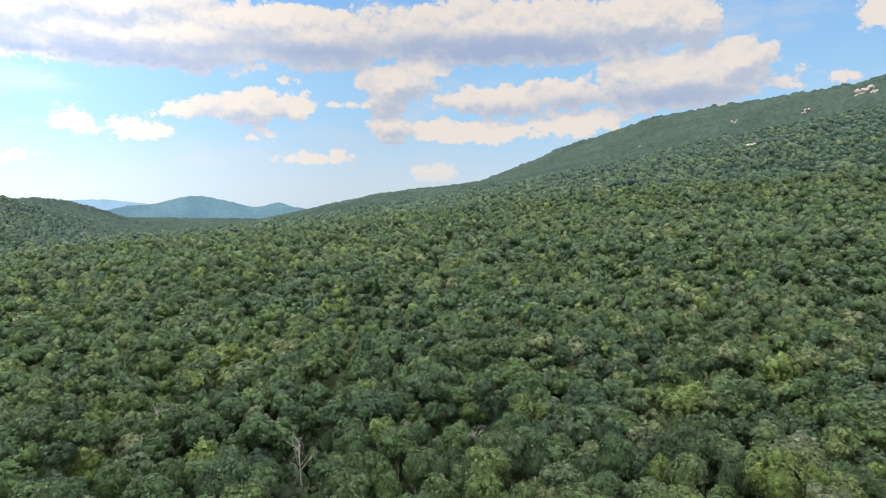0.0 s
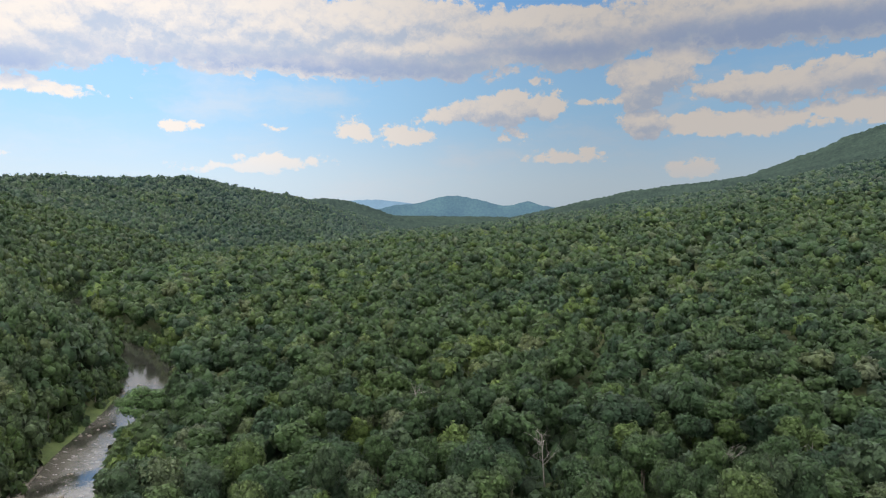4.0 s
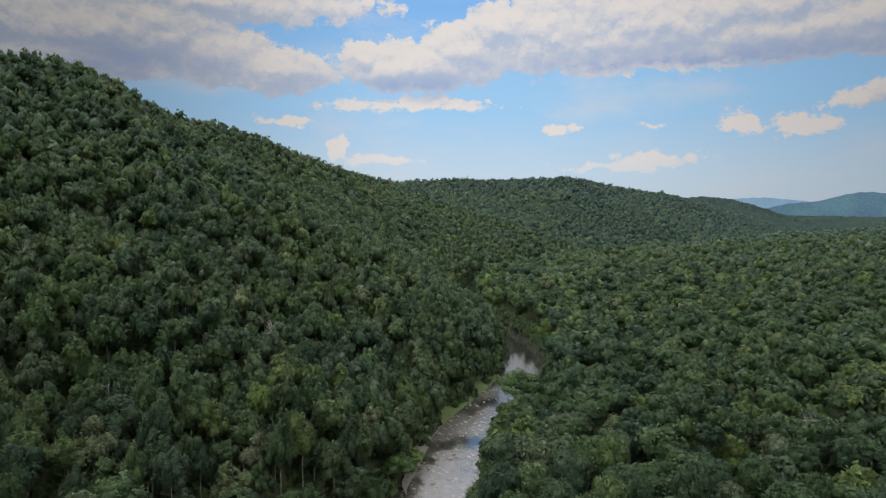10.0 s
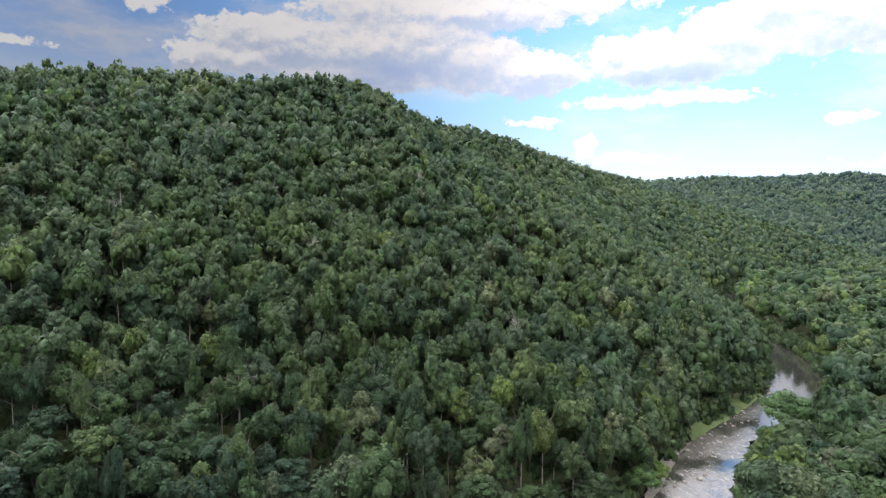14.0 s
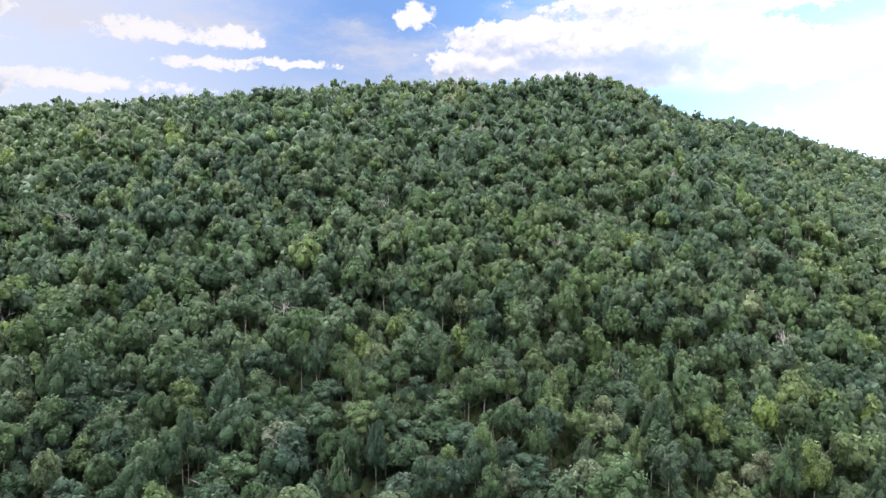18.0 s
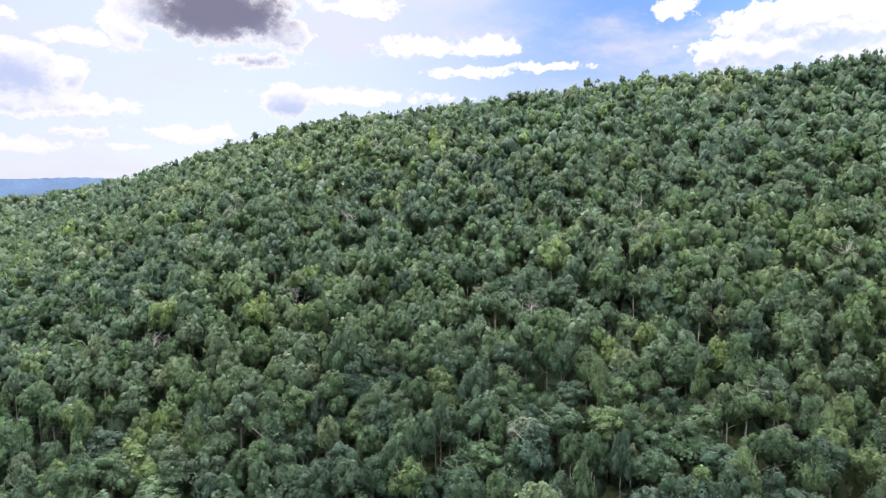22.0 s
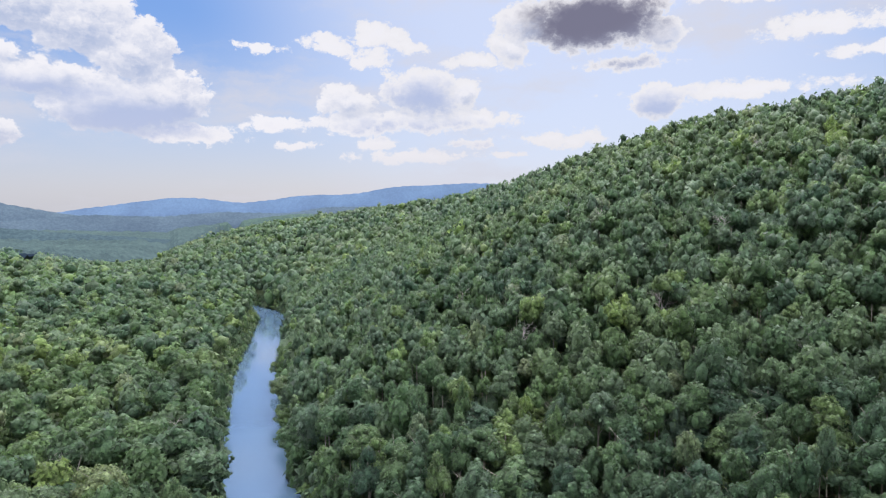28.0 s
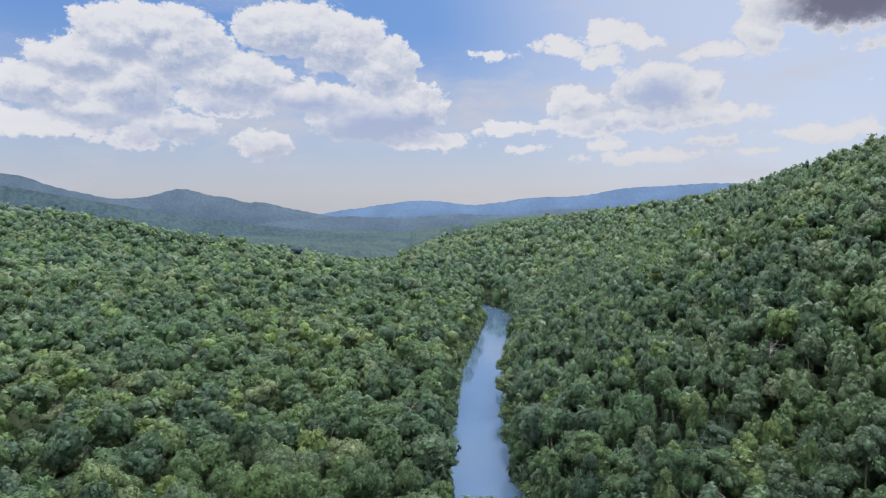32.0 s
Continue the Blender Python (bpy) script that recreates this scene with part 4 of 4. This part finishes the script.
def build_outcrops():
    """Pale rock showing through the wood near the top of the mountain."""
    rng = np.random.default_rng(71)
    rock = stone_material("outcrop_rock", (0.34, 0.31, 0.28), (0.55, 0.52, 0.48))
    for az, el, wide, tall in ((-33.2, 9.15, 52, 30), (-29.4, 8.0, 20, 16), (-24.3, 7.4, 18, 20), (-25.8, 5.5, 34, 13), (-17.0, 5.7, 12, 9)):
        dist = 2200.0
        for r in np.arange(900, 2300, 8.0):
            x, y = xy(az, r)
            if float(sample(LAND_Z, np.array([x]), np.array([y]))[0]) + 14 > HEIGHT + r * math.tan(radians(el)):
                dist = r - 12
                break
        x, y = xy(az, dist)
        z = HEIGHT + dist * math.tan(radians(el))
        vs, fs = [], []
        for k in range(16):
            u, w = rng.uniform(-0.5, 0.5), rng.uniform(-0.5, 0.5)
            q = ICO2[0] * rng.uniform(0.75, 1.2, (len(ICO2[0]), 1)) * np.array([wide * 0.16, 6, tall * 0.2])
            vs.append(q + [u * wide * (1 - 0.5 * abs(w)), rng.uniform(-3, 3), w * tall])
            fs.append(ICO2[1] + k * len(ICO2[0]))
        ob = new("rock_outcrop", mesh_from("rock_outcrop", np.vstack(vs), np.vstack(fs), rock))
        ob.matrix_basis = pose(x, y, z, 0, 0, az)
        tagged(ob, "pale bare rock outcrop among trees on mountain", "rock outcrop", group="outcrops of the mountain")


def build_point_tree():
    """The pale willow-like tree that leans over the bend of the river."""
    x, y = xy(47.6, 259)
    pale = leaf_material("pale_leaves", "object", 1.7)
    ob = tagged(new("sycamore_tree"), "pale green spreading tree leaning over river bend", "tree")
    v, f, out, _ = crown_shape(301, 1600, 0.06, 16, 1.0, ICO1, 12, 0, 0.7, 0.95)
    part = new("crown", mesh_from("crown", (v - [0, 0, v[:, 2].max()]) * 6.2 + [0, 0, 15], f, pale, out=out))
    part.parent = ob
    tv, tf = trunk_shape(0.3, 12, 6, 6, 9)
    part = new("trunk", mesh_from("trunk", tv, tf, BARK, smooth=True))
    part.parent = ob
    ob.scale = (1.45, 1.45, 1.12)
    ob.matrix_basis = pose(x, y, 1.0, 4, 6, 20) @ Matrix.Diagonal((1.45, 1.45, 1.12, 1))
    for a, r, s in ((48.0, 284, 0.6), (49.2, 243, 0.6), (45.6, 285, 0.7), (45.6, 256, 0.85), (59.0, 184, 0.85), (57.6, 196, 0.6)):
        x, y = xy(a, r)
        other = copy_thing(ob, pose(x, y, 0.6, 0, 8, 140 * s))
        other.scale = (s, s, s * 0.85)


def build_leaning_trees():
    """Big trees of the far bank that hang out over the still reach."""
    ob = tagged(new("leaning_tree"), "big green broadleaf tree leaning over still river", "tree", group="trees leaning over the river")
    v, f, out, _ = crown_shape(321, 1100, 0.075, 20, 1.0, ICO1, 14, 0, 0.5, 1.0)
    part = new("crown", mesh_from("crown", (v - [0, 0, v[:, 2].max()]) * 6.0 + [0, 0, 15], f, LEAF_TREE, smooth=True, out=out))
    part.parent = ob
    tv, tf = trunk_shape(0.32, 11, 6, 5, 19)
    part = new("trunk", mesh_from("trunk", tv[:18], tf[:12], BARK, smooth=True))
    part.parent = ob
    for j in range(1, 6):
        part = new("limb", mesh_from("limb", tv[18 * j:18 * j + 18], tf[:12], BARK, smooth=True))
        part.parent = ob
    # heading, distance, size
    for i, (a, r, size) in enumerate(((166.9, 262, 1.0), (165.8, 205, 1.05), (166.6, 234, 0.8), (167.2, 305, 0.9), (166.9, 345, 0.8), (173.4, 188, 0.8), (173.0, 232, 0.75))):
        x, y = xy(a, r)
        m = pose(x, y, 0.8, 0, -9 if a > 170 else 11, 20 * i - 40)
        if i:
            copy_thing(ob, m).scale = (size, size, size * 0.9)
        else:
            ob.matrix_basis = m


build_leaning_trees()
build_stems()
build_snags()
build_river_edges()
build_outcrops()
build_point_tree()


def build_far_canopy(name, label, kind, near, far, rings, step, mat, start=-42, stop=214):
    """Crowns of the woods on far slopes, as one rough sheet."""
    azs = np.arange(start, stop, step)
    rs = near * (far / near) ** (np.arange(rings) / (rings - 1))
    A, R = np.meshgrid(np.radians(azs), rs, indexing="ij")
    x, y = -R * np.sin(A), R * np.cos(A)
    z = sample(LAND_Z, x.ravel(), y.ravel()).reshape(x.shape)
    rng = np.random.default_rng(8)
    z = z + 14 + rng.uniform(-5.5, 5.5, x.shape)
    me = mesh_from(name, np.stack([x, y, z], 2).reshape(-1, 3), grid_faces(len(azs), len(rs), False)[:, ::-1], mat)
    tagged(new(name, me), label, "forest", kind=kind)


# base colours darkened and given a bluish glow, standing in for haze
HAZE_NEAR = haze_glow_material("haze_glow_ridge", (0.05, 0.09, 0.07), (0.09, 0.165, 0.32), 0.8)
HAZE_FAR = haze_glow_material("pale_haze_ridge", (0.05, 0.08, 0.09), (0.27, 0.42, 0.62), 0.9)
HAZE_SOUTH = haze_glow_material("blue_haze_ridge", (0.03, 0.05, 0.07), (0.14, 0.195, 0.32), 0.6)
HAZE_SOUTH_NEAR = haze_glow_material("blue_haze_hills", (0.035, 0.048, 0.05), (0.09, 0.128, 0.21), 0.45)
HAZE_VALLEY = haze_glow_material("haze_glow_valley", (0.036, 0.052, 0.042), (0.09, 0.135, 0.20), 0.27)
HAZE_SLOPE = haze_glow_material("haze_glow_slope", (0.040, 0.060, 0.040), (0.12, 0.18, 0.24), 0.22)
build_far_canopy("backdrop_mountain", "forested mountain side with painted light summer haze", "structure", 1690, 3900, 150, 0.22, HAZE_SLOPE, -42, 172.5)
build_far_canopy("backdrop_valley", "wooded valley floor with painted haze in the distance", "structure", 1110, 4820, 110, 0.3, HAZE_VALLEY, 172, 214)
build_far_canopy("backdrop_north_valley", "wooded valley floor with painted haze far upstream", "structure", 3880, 4820, 30, 0.4, HAZE_VALLEY, -42, 172.5)


def build_backdrop(name, label, rows, r, mat):
    """A far ridge with a long front slope."""
    line = spline([(a, e) for a, e in rows], 0.4)
    v = []
    for a, e in line:
        e += 0.03 * math.sin(a * 7) + 0.02 * math.sin(a * 17)
        for k, (dr, w) in enumerate(((-260, -1.0), (-110, 0.6), (0, 1.0), (120, 0.5))):
            x, y = xy(a, r + dr)
            top = HEIGHT + r * math.tan(radians(e))
            v.append((x, y, top + (w - 1) * (top + 160) if w > 0 else -160))
    me = mesh_from(name, np.array(v), grid_faces(len(line), 4, False)[:, ::-1], mat, smooth=True)
    tagged(new(name, me), label, "mountain", kind="structure")


# the blue of these ridges is haze, put into their colour and glow
build_backdrop("backdrop_north", "wooded hill with painted blue haze far up the valley", [(30.9, -1.01), (26.9, 0.06), (24.2, 0.41), (21.7, 1.06), (19.1, 0.79), (16.7, 0.22), (14.5, 0.61), (13.2, 0.28), (8.3, -0.46)], 4300, HAZE_NEAR)
build_backdrop("backdrop_north_far", "ridge with painted pale blue haze on the horizon", [(43.2, 0.26), (37.1, 0.64), (31.9, 0.50), (27.8, 0.61), (24.7, 0.30), (20.6, -0.05)], 4550, HAZE_FAR)
build_backdrop("backdrop_south", "ridge with painted blue haze on the horizon beyond the river", [(184.3, -0.58), (180.2, 0.01), (175.1, 0.59), (170.3, 0.18), (165.2, 0.77), (160.9, 0.91), (157.6, 1.48), (152.8, 1.73), (148.6, 1.79), (141.5, 1.02), (133.3, -0.06)], 4550, HAZE_SOUTH)
build_backdrop("backdrop_south_near", "wooded hills with painted blue haze along the valley", [(216.6, 3.14), (207.9, 2.70), (204.4, 1.67), (200.6, 0.83), (198.0, 1.02), (195.5, 1.62), (193.4, 1.10), (192.0, 0.94), (190.4, 0.47), (188.8, 0.46), (186.3, -0.16), (182.3, -0.90), (178.2, -1.53)], 4200, HAZE_SOUTH_NEAR)
HAZE_SOUTH_MID = haze_glow_material("dusky_haze_ridge", (0.03, 0.044, 0.042), (0.05, 0.085, 0.14), 0.36)
build_backdrop("backdrop_south_spur", "wooded ridge with painted dusky haze descending to the valley", [(216, 2.4), (209, 1.9), (204.5, 1.1), (200, 0.25), (196, -0.5), (191, -1.2), (186, -1.9), (181, -2.4), (176, -2.9)], 2900, HAZE_SOUTH_MID)
build_backdrop("backdrop_south_low", "low ridge with painted blue haze across the valley mouth", [(192, -1.6), (187, -1.15), (182, -0.8), (177, -0.95), (172, -0.65), (167, -0.75), (163, -0.25), (159, -0.2), (154, -0.1), (148, -0.5)], 3900, HAZE_SOUTH_NEAR)
